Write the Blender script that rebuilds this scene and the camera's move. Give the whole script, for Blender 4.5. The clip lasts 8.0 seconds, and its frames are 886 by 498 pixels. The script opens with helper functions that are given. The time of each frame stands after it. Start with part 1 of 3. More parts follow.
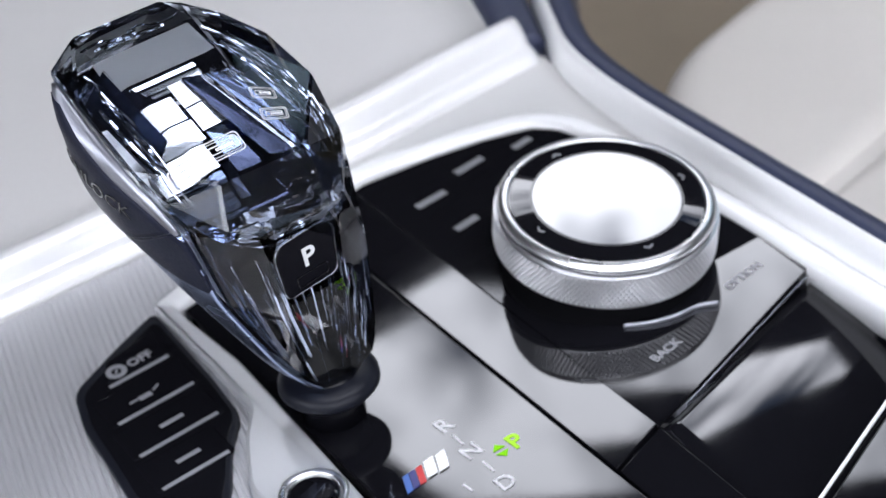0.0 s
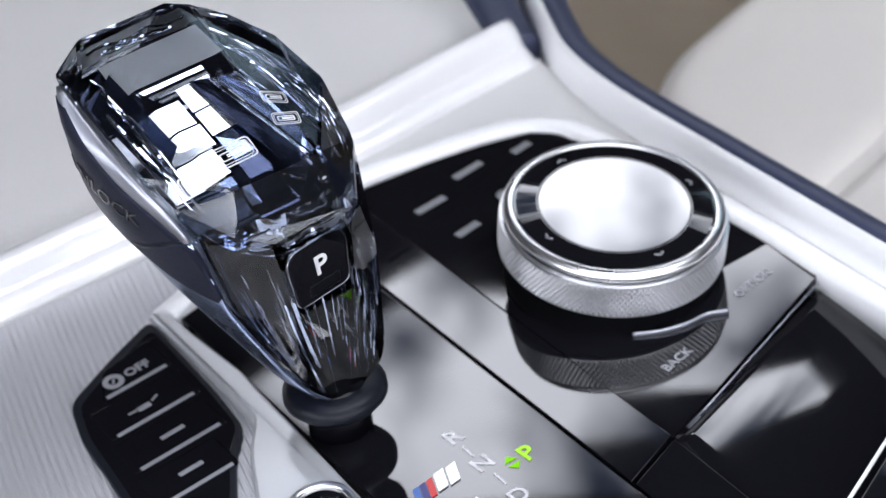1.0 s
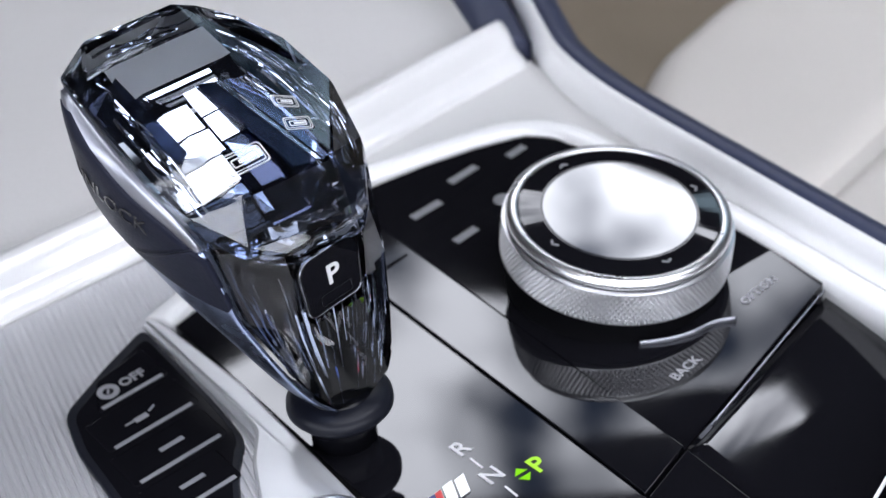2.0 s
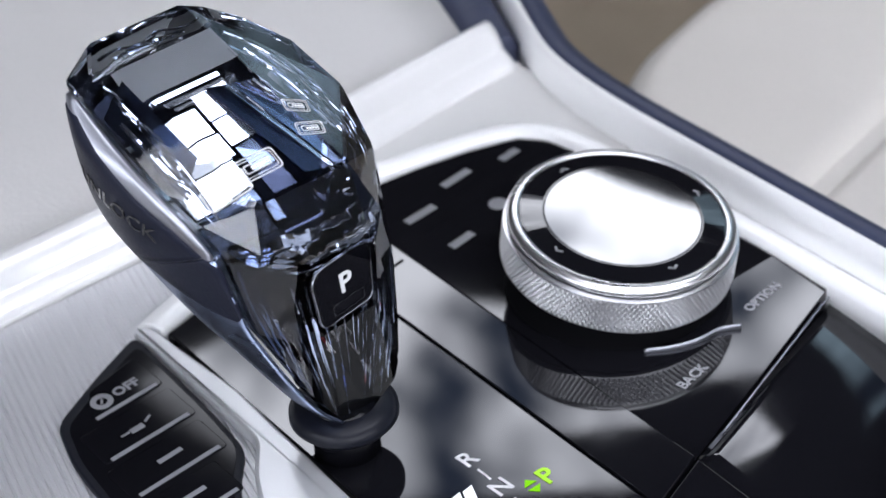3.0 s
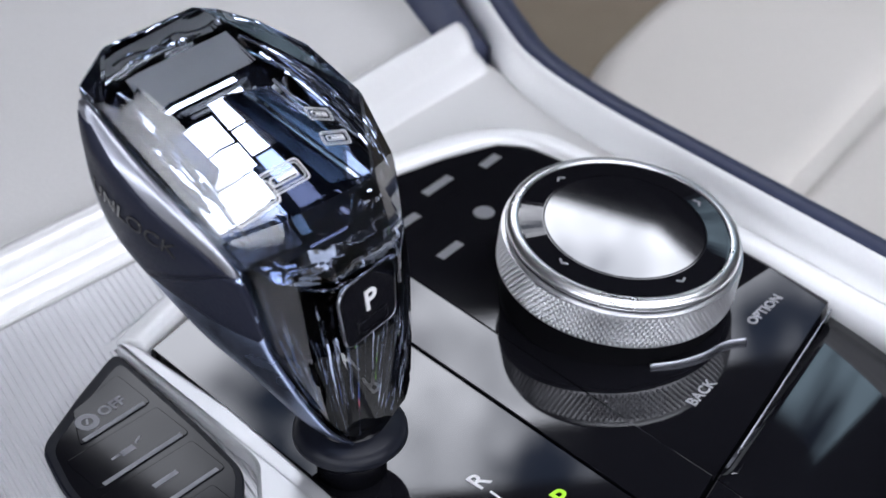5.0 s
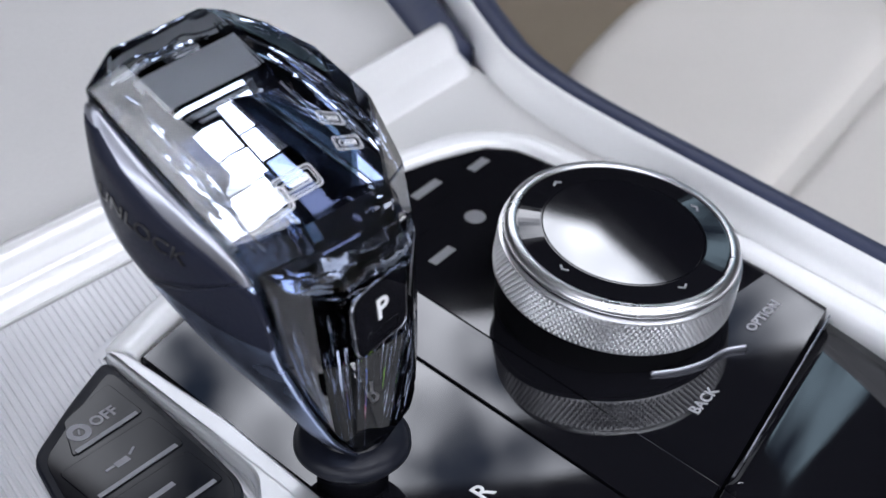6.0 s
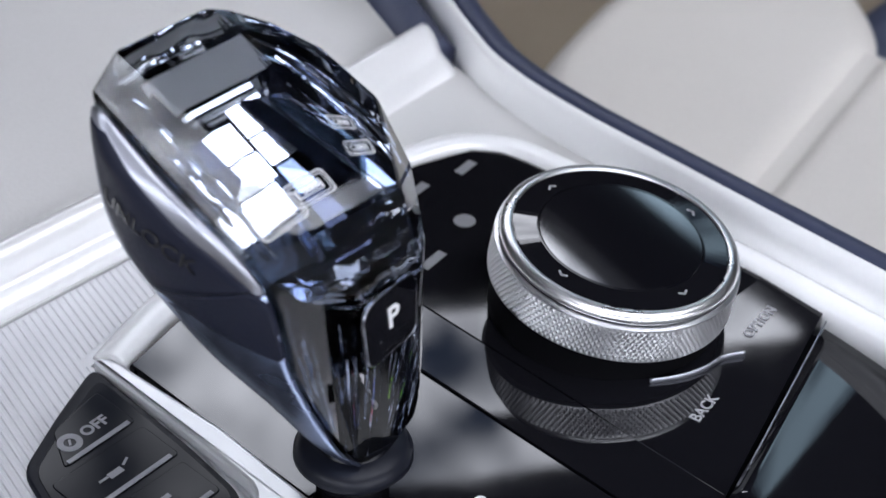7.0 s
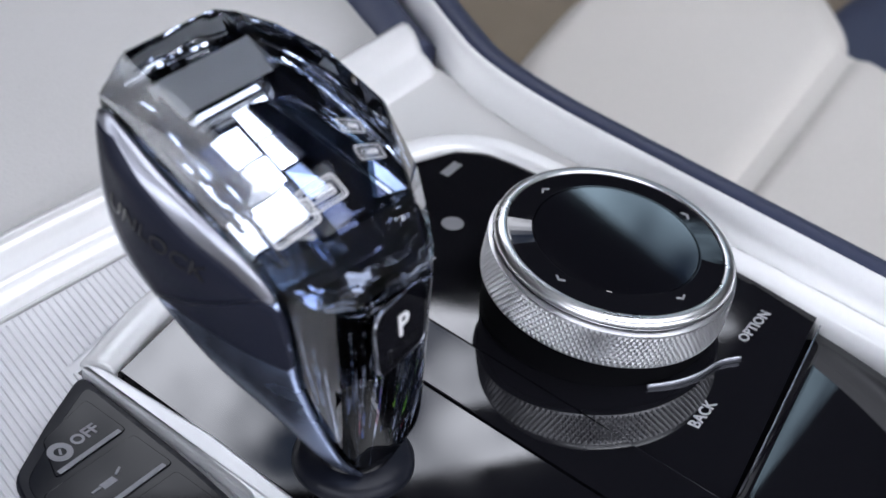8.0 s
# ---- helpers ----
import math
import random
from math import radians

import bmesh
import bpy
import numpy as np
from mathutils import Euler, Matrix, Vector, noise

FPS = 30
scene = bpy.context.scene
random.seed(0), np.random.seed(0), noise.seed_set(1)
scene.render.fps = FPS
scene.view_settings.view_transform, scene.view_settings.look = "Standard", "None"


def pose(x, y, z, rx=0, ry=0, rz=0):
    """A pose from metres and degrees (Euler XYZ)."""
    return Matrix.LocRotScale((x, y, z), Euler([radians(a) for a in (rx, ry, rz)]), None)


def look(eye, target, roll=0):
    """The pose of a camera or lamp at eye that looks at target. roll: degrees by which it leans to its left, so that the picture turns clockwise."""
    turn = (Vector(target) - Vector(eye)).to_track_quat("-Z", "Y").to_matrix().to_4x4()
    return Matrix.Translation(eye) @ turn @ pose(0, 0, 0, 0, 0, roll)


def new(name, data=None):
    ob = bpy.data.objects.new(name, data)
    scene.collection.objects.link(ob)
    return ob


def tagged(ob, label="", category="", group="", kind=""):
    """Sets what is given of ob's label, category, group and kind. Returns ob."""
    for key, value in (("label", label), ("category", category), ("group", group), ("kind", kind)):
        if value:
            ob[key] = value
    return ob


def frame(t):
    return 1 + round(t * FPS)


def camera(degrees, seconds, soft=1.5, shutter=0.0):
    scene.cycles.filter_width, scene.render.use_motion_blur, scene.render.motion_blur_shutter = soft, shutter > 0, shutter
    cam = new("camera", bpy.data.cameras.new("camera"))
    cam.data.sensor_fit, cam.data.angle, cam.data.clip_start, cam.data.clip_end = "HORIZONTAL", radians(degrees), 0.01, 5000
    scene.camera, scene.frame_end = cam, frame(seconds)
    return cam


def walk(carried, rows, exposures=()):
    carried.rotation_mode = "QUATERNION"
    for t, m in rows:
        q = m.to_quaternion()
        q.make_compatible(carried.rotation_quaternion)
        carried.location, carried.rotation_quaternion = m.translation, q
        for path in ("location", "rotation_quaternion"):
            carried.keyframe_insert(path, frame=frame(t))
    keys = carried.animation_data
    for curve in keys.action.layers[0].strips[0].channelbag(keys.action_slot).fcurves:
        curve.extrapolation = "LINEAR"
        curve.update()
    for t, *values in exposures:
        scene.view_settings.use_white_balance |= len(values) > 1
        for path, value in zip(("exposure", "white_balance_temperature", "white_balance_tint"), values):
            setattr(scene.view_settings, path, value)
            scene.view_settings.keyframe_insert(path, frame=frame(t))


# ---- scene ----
cam = camera(24.0, 8.0)
PATH = [
    (0, (-0.15302, -0.32904, 0.30220), (0.00877, -0.04591, 0.07055), -8.166),
    (0.5, (-0.15668, -0.32090, 0.30077), (0.00959, -0.04087, 0.06853), -7.596),
    (1, (-0.16068, -0.31239, 0.29955), (0.01051, -0.03600, 0.06652), -6.957),
    (1.5, (-0.16493, -0.30359, 0.29845), (0.01154, -0.03130, 0.06454), -6.261),
    (3, (-0.17831, -0.27624, 0.29523), (0.01524, -0.01826, 0.05863), -3.921),
    (3.5, (-0.18274, -0.26703, 0.29403), (0.01670, -0.01427, 0.05667), -3.085),
    (4, (-0.18705, -0.25785, 0.29272), (0.01828, -0.01047, 0.05472), -2.231),
    (4.5, (-0.19120, -0.24875, 0.29128), (0.01999, -0.00686, 0.05276), -1.367),
    (6, (-0.20244, -0.22217, 0.28629), (0.02586, 0.00281, 0.04699), 1.250),
    (6.5, (-0.20573, -0.21360, 0.28448), (0.02804, 0.00561, 0.04511), 2.121),
    (7, (-0.20881, -0.20517, 0.28267), (0.03029, 0.00818, 0.04326), 2.987),
    (7.5, (-0.21169, -0.19687, 0.28091), (0.03258, 0.01049, 0.04147), 3.851),
    (8, (-0.21439, -0.18868, 0.27929), (0.03487, 0.01251, 0.03973), 4.712),
]
walk(cam, [(t, look(eye, target, roll)) for t, eye, target, roll in PATH], exposures=((0.0, 0.50, 6400, 13), (8.0, 0.34, 6350, 13)))
cam.data.dof.use_dof = True
cam.data.dof.focus_distance = 0.415
cam.data.dof.aperture_fstop = 22.0

from mathutils.bvhtree import BVHTree

# ---- light ----
world = bpy.data.worlds.new("world")
scene.world = world
world.use_nodes = True
wn, wl = world.node_tree.nodes, world.node_tree.links
sky = wn.new("ShaderNodeTexSky")
sky.sky_type = "NISHITA"
sky.sun_disc = False
sky.sun_elevation, sky.sun_rotation = radians(50), radians(200)
sky.dust_density = 2.0
cloud = wn.new("ShaderNodeTexNoise")
cloud.inputs["Scale"].default_value = 15.0
cloud.inputs["Detail"].default_value = 5.0
cover = wn.new("ShaderNodeMapRange")
cover.inputs["From Min"].default_value, cover.inputs["From Max"].default_value = 0.36, 0.58
mix = wn.new("ShaderNodeMix")
mix.data_type = "RGBA"
mix.inputs[7].default_value = (48.0, 50.0, 53.5, 1)
wl.new(cloud.outputs["Fac"], cover.inputs["Value"])
wl.new(cover.outputs["Result"], mix.inputs[0])
wl.new(sky.outputs["Color"], mix.inputs[6])
wl.new(mix.outputs[2], wn["Background"].inputs["Color"])
wn["Background"].inputs["Strength"].default_value = 0.14

CM = 0.01


# ---- materials ----
def shade(name, base, rough, metal=0.0, grain=0.0, size=400.0, bump=0.0, coat=0.0, vary=0.0, wave=1.0):
    """A procedural surface: colour mottled by vary, roughness by grain, fine relief by bump. size: bumps per metre."""
    m = bpy.data.materials.new(name)
    m.use_nodes = True
    n, l = m.node_tree.nodes, m.node_tree.links
    b = n["Principled BSDF"]
    b.inputs["Base Color"].default_value = (*base, 1)
    b.inputs["Roughness"].default_value = rough
    b.inputs["Metallic"].default_value = metal
    b.inputs["Coat Weight"].default_value = coat
    b.inputs["Coat Roughness"].default_value = 0.04
    co = n.new("ShaderNodeTexCoord")
    fine = n.new("ShaderNodeTexNoise")
    fine.inputs["Scale"].default_value = size
    fine.inputs["Detail"].default_value = 4
    l.new(co.outputs["Object"], fine.inputs["Vector"])
    if vary:
        wide = n.new("ShaderNodeTexNoise")
        wide.inputs["Scale"].default_value = 14.0
        wide.inputs["Detail"].default_value = 3
        l.new(co.outputs["Object"], wide.inputs["Vector"])
        both = n.new("ShaderNodeMath")
        both.operation = "ADD"
        l.new(wide.outputs["Fac"], both.inputs[0])
        l.new(fine.outputs["Fac"], both.inputs[1])
        r = n.new("ShaderNodeMapRange")
        r.inputs["From Min"].default_value, r.inputs["From Max"].default_value = 0.6, 1.4
        r.inputs["To Min"].default_value, r.inputs["To Max"].default_value = 1 - vary, 1 + vary
        l.new(both.outputs[0], r.inputs["Value"])
        mul = n.new("ShaderNodeVectorMath")
        mul.operation = "SCALE"
        mul.inputs[0].default_value = base
        l.new(r.outputs["Result"], mul.inputs["Scale"])
        l.new(mul.outputs["Vector"], b.inputs["Base Color"])
    if grain:
        r = n.new("ShaderNodeMapRange")
        r.inputs["From Min"].default_value, r.inputs["From Max"].default_value = 0.3, 0.7
        r.inputs["To Min"].default_value, r.inputs["To Max"].default_value = max(rough - grain, 0.0), rough + grain
        l.new(fine.outputs["Fac"], r.inputs["Value"])
        l.new(r.outputs["Result"], b.inputs["Roughness"])
    if bump:
        k = n.new("ShaderNodeBump")
        k.inputs["Strength"].default_value = bump
        k.inputs["Distance"].default_value = 0.0003 * wave
        l.new(fine.outputs["Fac"], k.inputs["Height"])
        l.new(k.outputs["Normal"], b.inputs["Normal"])
    return m


GLOSS = shade("gloss_black", (0.006, 0.006, 0.008), 0.035, grain=0.02, size=60)
GLOSS.node_tree.nodes["Principled BSDF"].inputs["Specular IOR Level"].default_value = 0.5
PIANO = shade("piano_black_key", (0.006, 0.006, 0.008), 0.06, grain=0.02, size=90)
PIANO.node_tree.nodes["Principled BSDF"].inputs["Specular IOR Level"].default_value = 0.10
BARMETAL = shade("brushed_silver", (0.74, 0.745, 0.76), 0.34, 0.6, 0.03, 40, vary=0.05)
TOUCH = shade("touch_glass", (0.004, 0.004, 0.006), 0.01, grain=0.01, size=60, coat=1.0)
TOUCH.node_tree.nodes["Principled BSDF"].inputs["IOR"].default_value = 1.7
GUNMETAL = shade("blued_metal", (0.36, 0.43, 0.60), 0.26, 1.0, 0.03, 40, vary=0.05)
SATIN = shade("satin_silver", (0.92, 0.92, 0.92), 0.34, 0.2, 0.0, 900, vary=0.02)
FRAME = shade("dark_satin_chrome", (0.40, 0.41, 0.46), 0.40, 1.0, 0.03, 40, vary=0.04)
RAIL = shade("pearl_silver_paint", (0.80, 0.795, 0.79), 0.32, 0.25, 0.0, 900, coat=0.5, vary=0.02)
SHELF = shade("matt_silver_paint", (0.60, 0.595, 0.585), 0.5, 0.15, 0.0, 900, vary=0.02)
RIBBED = shade("brushed_aluminium", (0.66, 0.66, 0.68), 0.38, 0.6, 0.04, 60, vary=0.04)
CHROME = shade("chrome", (0.90, 0.90, 0.91), 0.30, 1.0, 0.04, 60)
KNURL = shade("knurled_steel", (0.78, 0.78, 0.80), 0.34, 1.0, 0.05, 120, vary=0.05)
LEATHER = shade("ivory_leather", (0.68, 0.645, 0.60), 0.48, 0, 0.08, 900, 0.5, vary=0.05)
DASH = shade("pale_grey_leather", (0.54, 0.53, 0.52), 0.5, 0, 0.08, 900, 0.5, vary=0.04)
NAVY = shade("navy_leather", (0.036, 0.043, 0.080), 0.42, 0, 0.08, 900, 0.4, vary=0.12)
CARPET = shade("brown_carpet", (0.16, 0.125, 0.085), 0.95, 0, 0, 1200, 1.0, vary=0.25, wave=4)
TAUPE = shade("taupe_carpet", (0.34, 0.28, 0.21), 0.95, 0, 0, 1200, 1.0, vary=0.2, wave=4)
# dark surface of the unseen roof and upper sides that limit the light
LINER = shade("unseen_dark_shell", (0.009, 0.009, 0.011), 0.9, 0, 0, 600, 0.4, vary=0.15)
RUBBER = shade("dark_rubber", (0.007, 0.008, 0.013), 0.38, 0, 0.08, 500, 0.15, vary=0.15)
PAD = shade("soft_touch_pad", (0.012, 0.014, 0.026), 0.42, 0, 0.06, 1600, 0.25, vary=0.1)
PAD.node_tree.nodes["Principled BSDF"].inputs["Specular IOR Level"].default_value = 0.12
RUBBER.node_tree.nodes["Principled BSDF"].inputs["Specular IOR Level"].default_value = 0.2
PRINT = shade("white_print", (0.66, 0.66, 0.67), 0.5, vary=0.03)
DIM = shade("grey_print", (0.27, 0.27, 0.29), 0.5, vary=0.05)
PALE = shade("pale_grey_print", (0.34, 0.34, 0.36), 0.5, vary=0.05)
FAINT = shade("faint_grey_print", (0.20, 0.20, 0.215), 0.5, vary=0.05)
MATT = shade("matt_black", (0.004, 0.004, 0.005), 0.6, vary=0.1)
MATT.node_tree.nodes["Principled BSDF"].inputs["Specular IOR Level"].default_value = 0.05
ENGRAVED = shade("engraved_letters", (0.004, 0.004, 0.006), 0.18, vary=0.05)
DARKRIM = shade("dark_chrome", (0.26, 0.27, 0.30), 0.18, 1.0, 0.04, 60)
BUTTON = shade("button_black", (0.005, 0.005, 0.007), 0.22, grain=0.05, size=80)
BUTTON.node_tree.nodes["Principled BSDF"].inputs["Specular IOR Level"].default_value = 0.15
BLUE = shade("badge_blue", (0.05, 0.13, 0.42), 0.3, vary=0.03)
DEEP = shade("badge_violet", (0.03, 0.03, 0.16), 0.3, vary=0.03)
RED = shade("badge_red", (0.55, 0.03, 0.03), 0.3, vary=0.03)
CORE = shade("smoked_core", (0.032, 0.038, 0.066), 0.08, 0.85, 0.05, 200, vary=0.2)
# mirror for strips and bands that put glints into the crystal
STREAK = shade("glint_mirror", (0.52, 0.55, 0.62), 0.08, 1.0, 0.05, 300)
FLUTE = shade("smoked_flutes", (0.028, 0.031, 0.045), 0.10, 1.0, 0.03, 300)
PLATE = shade("smoked_mirror", (0.20, 0.24, 0.34), 0.10, 1.0, 0.03, 60)
# mirror for the added plates that imitate window glare inside the crystal
GLARE = shade("glare_mirror", (0.92, 0.93, 0.95), 0.16, 0.85, 0.04, 60)
# satin mirror for the plate imitating grey sheen on the top facet
SHEEN = shade("grey_sheen_mirror", (0.86, 0.86, 0.85), 0.36, 0.8, 0.04, 60, vary=0.10)
ETCH = shade("etched_lines", (0.90, 0.90, 0.91), 0.4, vary=0.02)

GREEN = bpy.data.materials.new("lit_green")
GREEN.use_nodes = True
g = GREEN.node_tree.nodes["Principled BSDF"]
g.inputs["Base Color"].default_value = (0.25, 0.5, 0.02, 1)
g.inputs["Emission Color"].default_value = (0.42, 0.85, 0.03, 1)
g.inputs["Emission Strength"].default_value = 0.35

CRYSTAL = bpy.data.materials.new("smoked_crystal")
CRYSTAL.use_nodes = True
g = CRYSTAL.node_tree.nodes["Principled BSDF"]
g.inputs["Base Color"].default_value = (0.80, 0.86, 0.96, 1)
g.inputs["Roughness"].default_value = 0.0
g.inputs["IOR"].default_value = 1.5
g.inputs["Transmission Weight"].default_value = 1.0


# ---- builders ----
def thing(name, at, label, category, group="", kind=""):
    ob = new(name)
    ob.empty_display_size = 0.01
    ob.matrix_basis = Matrix.Translation(Vector(at) * CM)
    return tagged(ob, label, category, group, kind)


def part(name, bm, material, parent=None, label="", smooth=False):
    me = bpy.data.meshes.new(name)
    if smooth:
        for face in bm.faces:
            face.smooth = True
    bm.to_mesh(me)
    bm.free()
    me.materials.append(material)
    ob = new(name, me)
    if parent:
        ob.parent = parent
        if parent.type == "EMPTY":
            ob.matrix_parent_inverse = parent.matrix_basis.inverted()
    return tagged(ob, label)


def cm(x, y, z=0.0):
    return Vector((x, y, z)) * CM


def prism(poly, z0, z1, bevel=0.0, top=None, segs=2):
    """An upright slab on a polygon of (x, y); top(x, y) gives its upper height in place of z1."""
    bm = bmesh.new()
    lo = [bm.verts.new(cm(x, y, z0)) for x, y in poly]
    hi = [bm.verts.new(cm(x, y, top(x, y) if top else z1)) for x, y in poly]
    bm.faces.new(lo[::-1])
    cap = bm.faces.new(hi)
    for i in range(len(poly)):
        j = (i + 1) % len(poly)
        bm.faces.new((lo[i], lo[j], hi[j], hi[i]))
    bmesh.ops.recalc_face_normals(bm, faces=bm.faces)
    if bevel:
        bmesh.ops.bevel(bm, geom=list(cap.edges), offset=bevel * CM, segments=segs, affect="EDGES", profile=0.5)
    return bm


def rounded(poly, r, n=5):
    """The polygon with its corners rounded by radius r."""
    out = []
    for i, p in enumerate(poly):
        p, a, b = Vector(p), Vector(poly[i - 1]), Vector(poly[(i + 1) % len(poly)])
        ra = min(r, (a - p).length * 0.45)
        rb = min(r, (b - p).length * 0.45)
        s, e = p + (a - p).normalized() * ra, p + (b - p).normalized() * rb
        for k in range(n + 1):
            t = k / n
            out.append(tuple(s * (1 - t) ** 2 + p * 2 * t * (1 - t) + e * t * t))
    return out


def curve_through(points, n=6):
    """A smooth line through the points."""
    pts = [Vector(p) for p in points]
    out = []
    for i in range(len(pts) - 1):
        p0, p1, p2, p3 = pts[max(i - 1, 0)], pts[i], pts[i + 1], pts[min(i + 2, len(pts) - 1)]
        for k in range(n):
            t = k / n
            out.append(0.5 * (2 * p1 + (p2 - p0) * t + (2 * p0 - 5 * p1 + 4 * p2 - p3) * t * t + (3 * p1 - p0 - 3 * p2 + p3) * t ** 3))
    return out + [pts[-1]]


def sweep(path, profile, closed=True):
    """A bar along a line of (x, y), with a profile of (offset to the line's left, height)."""
    bm = bmesh.new()
    rings = []
    for i, p in enumerate(path):
        d = (path[min(i + 1, len(path) - 1)] - path[max(i - 1, 0)]).normalized()
        side = Vector((-d.y, d.x))
        rings.append([bm.verts.new(cm(p.x + side.x * o, p.y + side.y * o, z)) for o, z in profile])
    k = len(profile)
    for a, b in zip(rings, rings[1:]):
        for i in range(k if closed else k - 1):
            bm.faces.new((a[i], a[(i + 1) % k], b[(i + 1) % k], b[i]))
    if closed:
        bm.faces.new(rings[0][::-1])
        bm.faces.new(rings[-1])
    bmesh.ops.recalc_face_normals(bm, faces=bm.faces)
    return bm


def lathe(profile, n=96, m=None):
    """A turned body from (radius, height), closed where the radius is 0."""
    bm = bmesh.new()
    rings = []
    for r, z in profile:
        if r < 1e-6:
            rings.append([bm.verts.new(cm(0, 0, z))])
        else:
            rings.append([bm.verts.new(cm(r * math.cos(a), r * math.sin(a), z)) for a in (math.tau * i / n for i in range(n))])
    for a, b in zip(rings, rings[1:]):
        for i in range(n):
            j = (i + 1) % n
            q = [a[i % len(a)], a[j % len(a)], b[j % len(b)], b[i % len(b)]]
            q = [v for k, v in enumerate(q) if v not in q[:k]]
            if len(q) > 2:
                bm.faces.new(q)
    bmesh.ops.recalc_face_normals(bm, faces=bm.faces)
    if m:
        bmesh.ops.transform(bm, matrix=m, verts=bm.verts)
    return bm


def lettering(name, body, size, m, material, parent, raise_by=0.00008, label="", bold=0.0):
    c = bpy.data.curves.new(name, "FONT")
    c.body, c.size, c.extrude, c.align_x, c.align_y, c.offset = body, size * CM, raise_by, "CENTER", "CENTER", bold * CM
    c.resolution_u = 3
    o = bpy.data.objects.new(name, c)
    me = bpy.data.meshes.new_from_object(o)
    bpy.data.objects.remove(o)
    me.transform(m)
    me.materials.clear()
    me.materials.append(material)
    ob = new(name, me)
    ob.parent = parent
    if parent.type == "EMPTY":
        ob.matrix_parent_inverse = parent.matrix_basis.inverted()
    return tagged(ob, label)


def slab(length, width, height, m, bevel=0.0):
    """A bar centred on the pose m, standing on its plane."""
    bm = bmesh.new()
    bmesh.ops.create_cube(bm, size=1, matrix=Matrix.Translation((0, 0, height * CM / 2)) @ Matrix.Diagonal((length * CM, width * CM, height * CM, 1)))
    if bevel:
        bmesh.ops.bevel(bm, geom=bm.edges[:], offset=bevel * CM, segments=2, affect="EDGES")
    bmesh.ops.transform(bm, matrix=m, verts=bm.verts)
    return bm


def flat(x, y, z=0.0, turn=0.0):
    return pose(x * CM, y * CM, z * CM, 0, 0, turn)


# ---- the cabin round the console ----
floor = part("floor", prism([(-110, -120), (170, -120), (170, 190), (-110, 190)], -34, -32), CARPET)
tagged(floor, "brown cut-pile carpet on the cabin floor", "floor", kind="structure")
for nm, poly in (
    ("wall_left", [(-114, -124), (-110, -124), (-110, 194), (-114, 194)]),
    ("wall_right", [(170, -124), (174, -124), (174, 194), (170, 194)]),
    ("wall_back", [(-110, -124), (170, -124), (170, -120), (-110, -120)]),
    ("wall_front", [(-110, 190), (170, 190), (170, 194), (-110, 194)]),
):
    tagged(part(nm, prism(poly, -34, 28), DASH), "pale leather-covered side of the cabin", "wall", kind="structure")
# unseen upper sides, added so sky light enters only through the gaps left
for nm, poly in (
    ("wall_upper_right", [(170, -124), (174, -124), (174, 194), (170, 194)]),
    ("blocker_back", [(60, -124), (170, -124), (170, -120), (60, -120)]),
    ("wall_upper_front", [(-110, 190), (170, 190), (170, 194), (-110, 194)]),
    ("wall_upper_left", [(-114, -124), (-110, -124), (-110, -100), (-114, -100)]),
    ("blocker_left", [(-114, 30), (-110, 30), (-110, 194), (-114, 194)]),
):
    tagged(part(nm, prism(poly, 28, 72), LINER), "unseen dark upper side added to limit the light", "wall", kind="structure")

# unseen roof, added with openings placed to shape light and reflections
XS = [-114, -35, 30, 55, 90, 99, 150, 174]
YS = [-124, -47, -13, 24, 34, 60, 88, 194]
OPEN = [(30, 90, 34, 88), (99, 150, 24, 60), (-35, 55, -47, -13)]
bm = bmesh.new()
for xa, xb in zip(XS, XS[1:]):
    for ya, yb in zip(YS, YS[1:]):
        x, y = (xa + xb) / 2, (ya + yb) / 2
        if not any(a < x < b and c < y < d for a, b, c, d in OPEN):
            bmesh.ops.create_cube(bm, size=1, matrix=Matrix.Translation(cm(x, y, 73)) @ Matrix.Diagonal(((xb - xa) * CM, (yb - ya) * CM, 2 * CM, 1)))
# filler pieces that trim the openings as mirrored in the gloss panels
for corner in ([(28, 32), (90, 32), (88, 34), (62, 49), (39, 66), (37, 89), (28, 89)], [(84, 52), (90.5, 44), (90.5, 90), (54, 90), (64, 77), (68.5, 69), (78, 62)]):
    lo, hi = ([bm.verts.new(cm(x, y, z)) for x, y in corner] for z in (72.5, 73.5))
    bm.faces.new(lo[::-1]), bm.faces.new(hi)
    for i in range(len(corner)):
        j = (i + 1) % len(corner)
        bm.faces.new((lo[i], lo[j], hi[j], hi[i]))
tagged(part("ceiling", bm, LINER), "unseen dark roof with openings placed to shape the reflections", "ceiling", kind="structure")

# unseen tinted pane over the farther roof opening, added to dim its reflection
TINT = bpy.data.materials.new("dimming_tint")
TINT.use_nodes = True
tn_nodes = TINT.node_tree.nodes
clear = tn_nodes.new("ShaderNodeBsdfTransparent")
clear.inputs["Color"].default_value = (0.44, 0.51, 0.54, 1)
gloss_mix = tn_nodes.new("ShaderNodeMixShader")
gloss_mix.inputs[0].default_value = 0.06
shine = tn_nodes.new("ShaderNodeBsdfGlossy")
shine.inputs["Roughness"].default_value = 0.02
TINT.node_tree.links.new(clear.outputs[0], gloss_mix.inputs[1])
TINT.node_tree.links.new(shine.outputs[0], gloss_mix.inputs[2])
TINT.node_tree.links.new(gloss_mix.outputs[0], tn_nodes["Material Output"].inputs["Surface"])
tagged(part("dimming_pane", prism([(98, 23), (151, 23), (151, 61), (98, 61)], 74.2, 74.6), TINT), "unseen tinted pane added to dim the roof opening", "window", kind="structure")

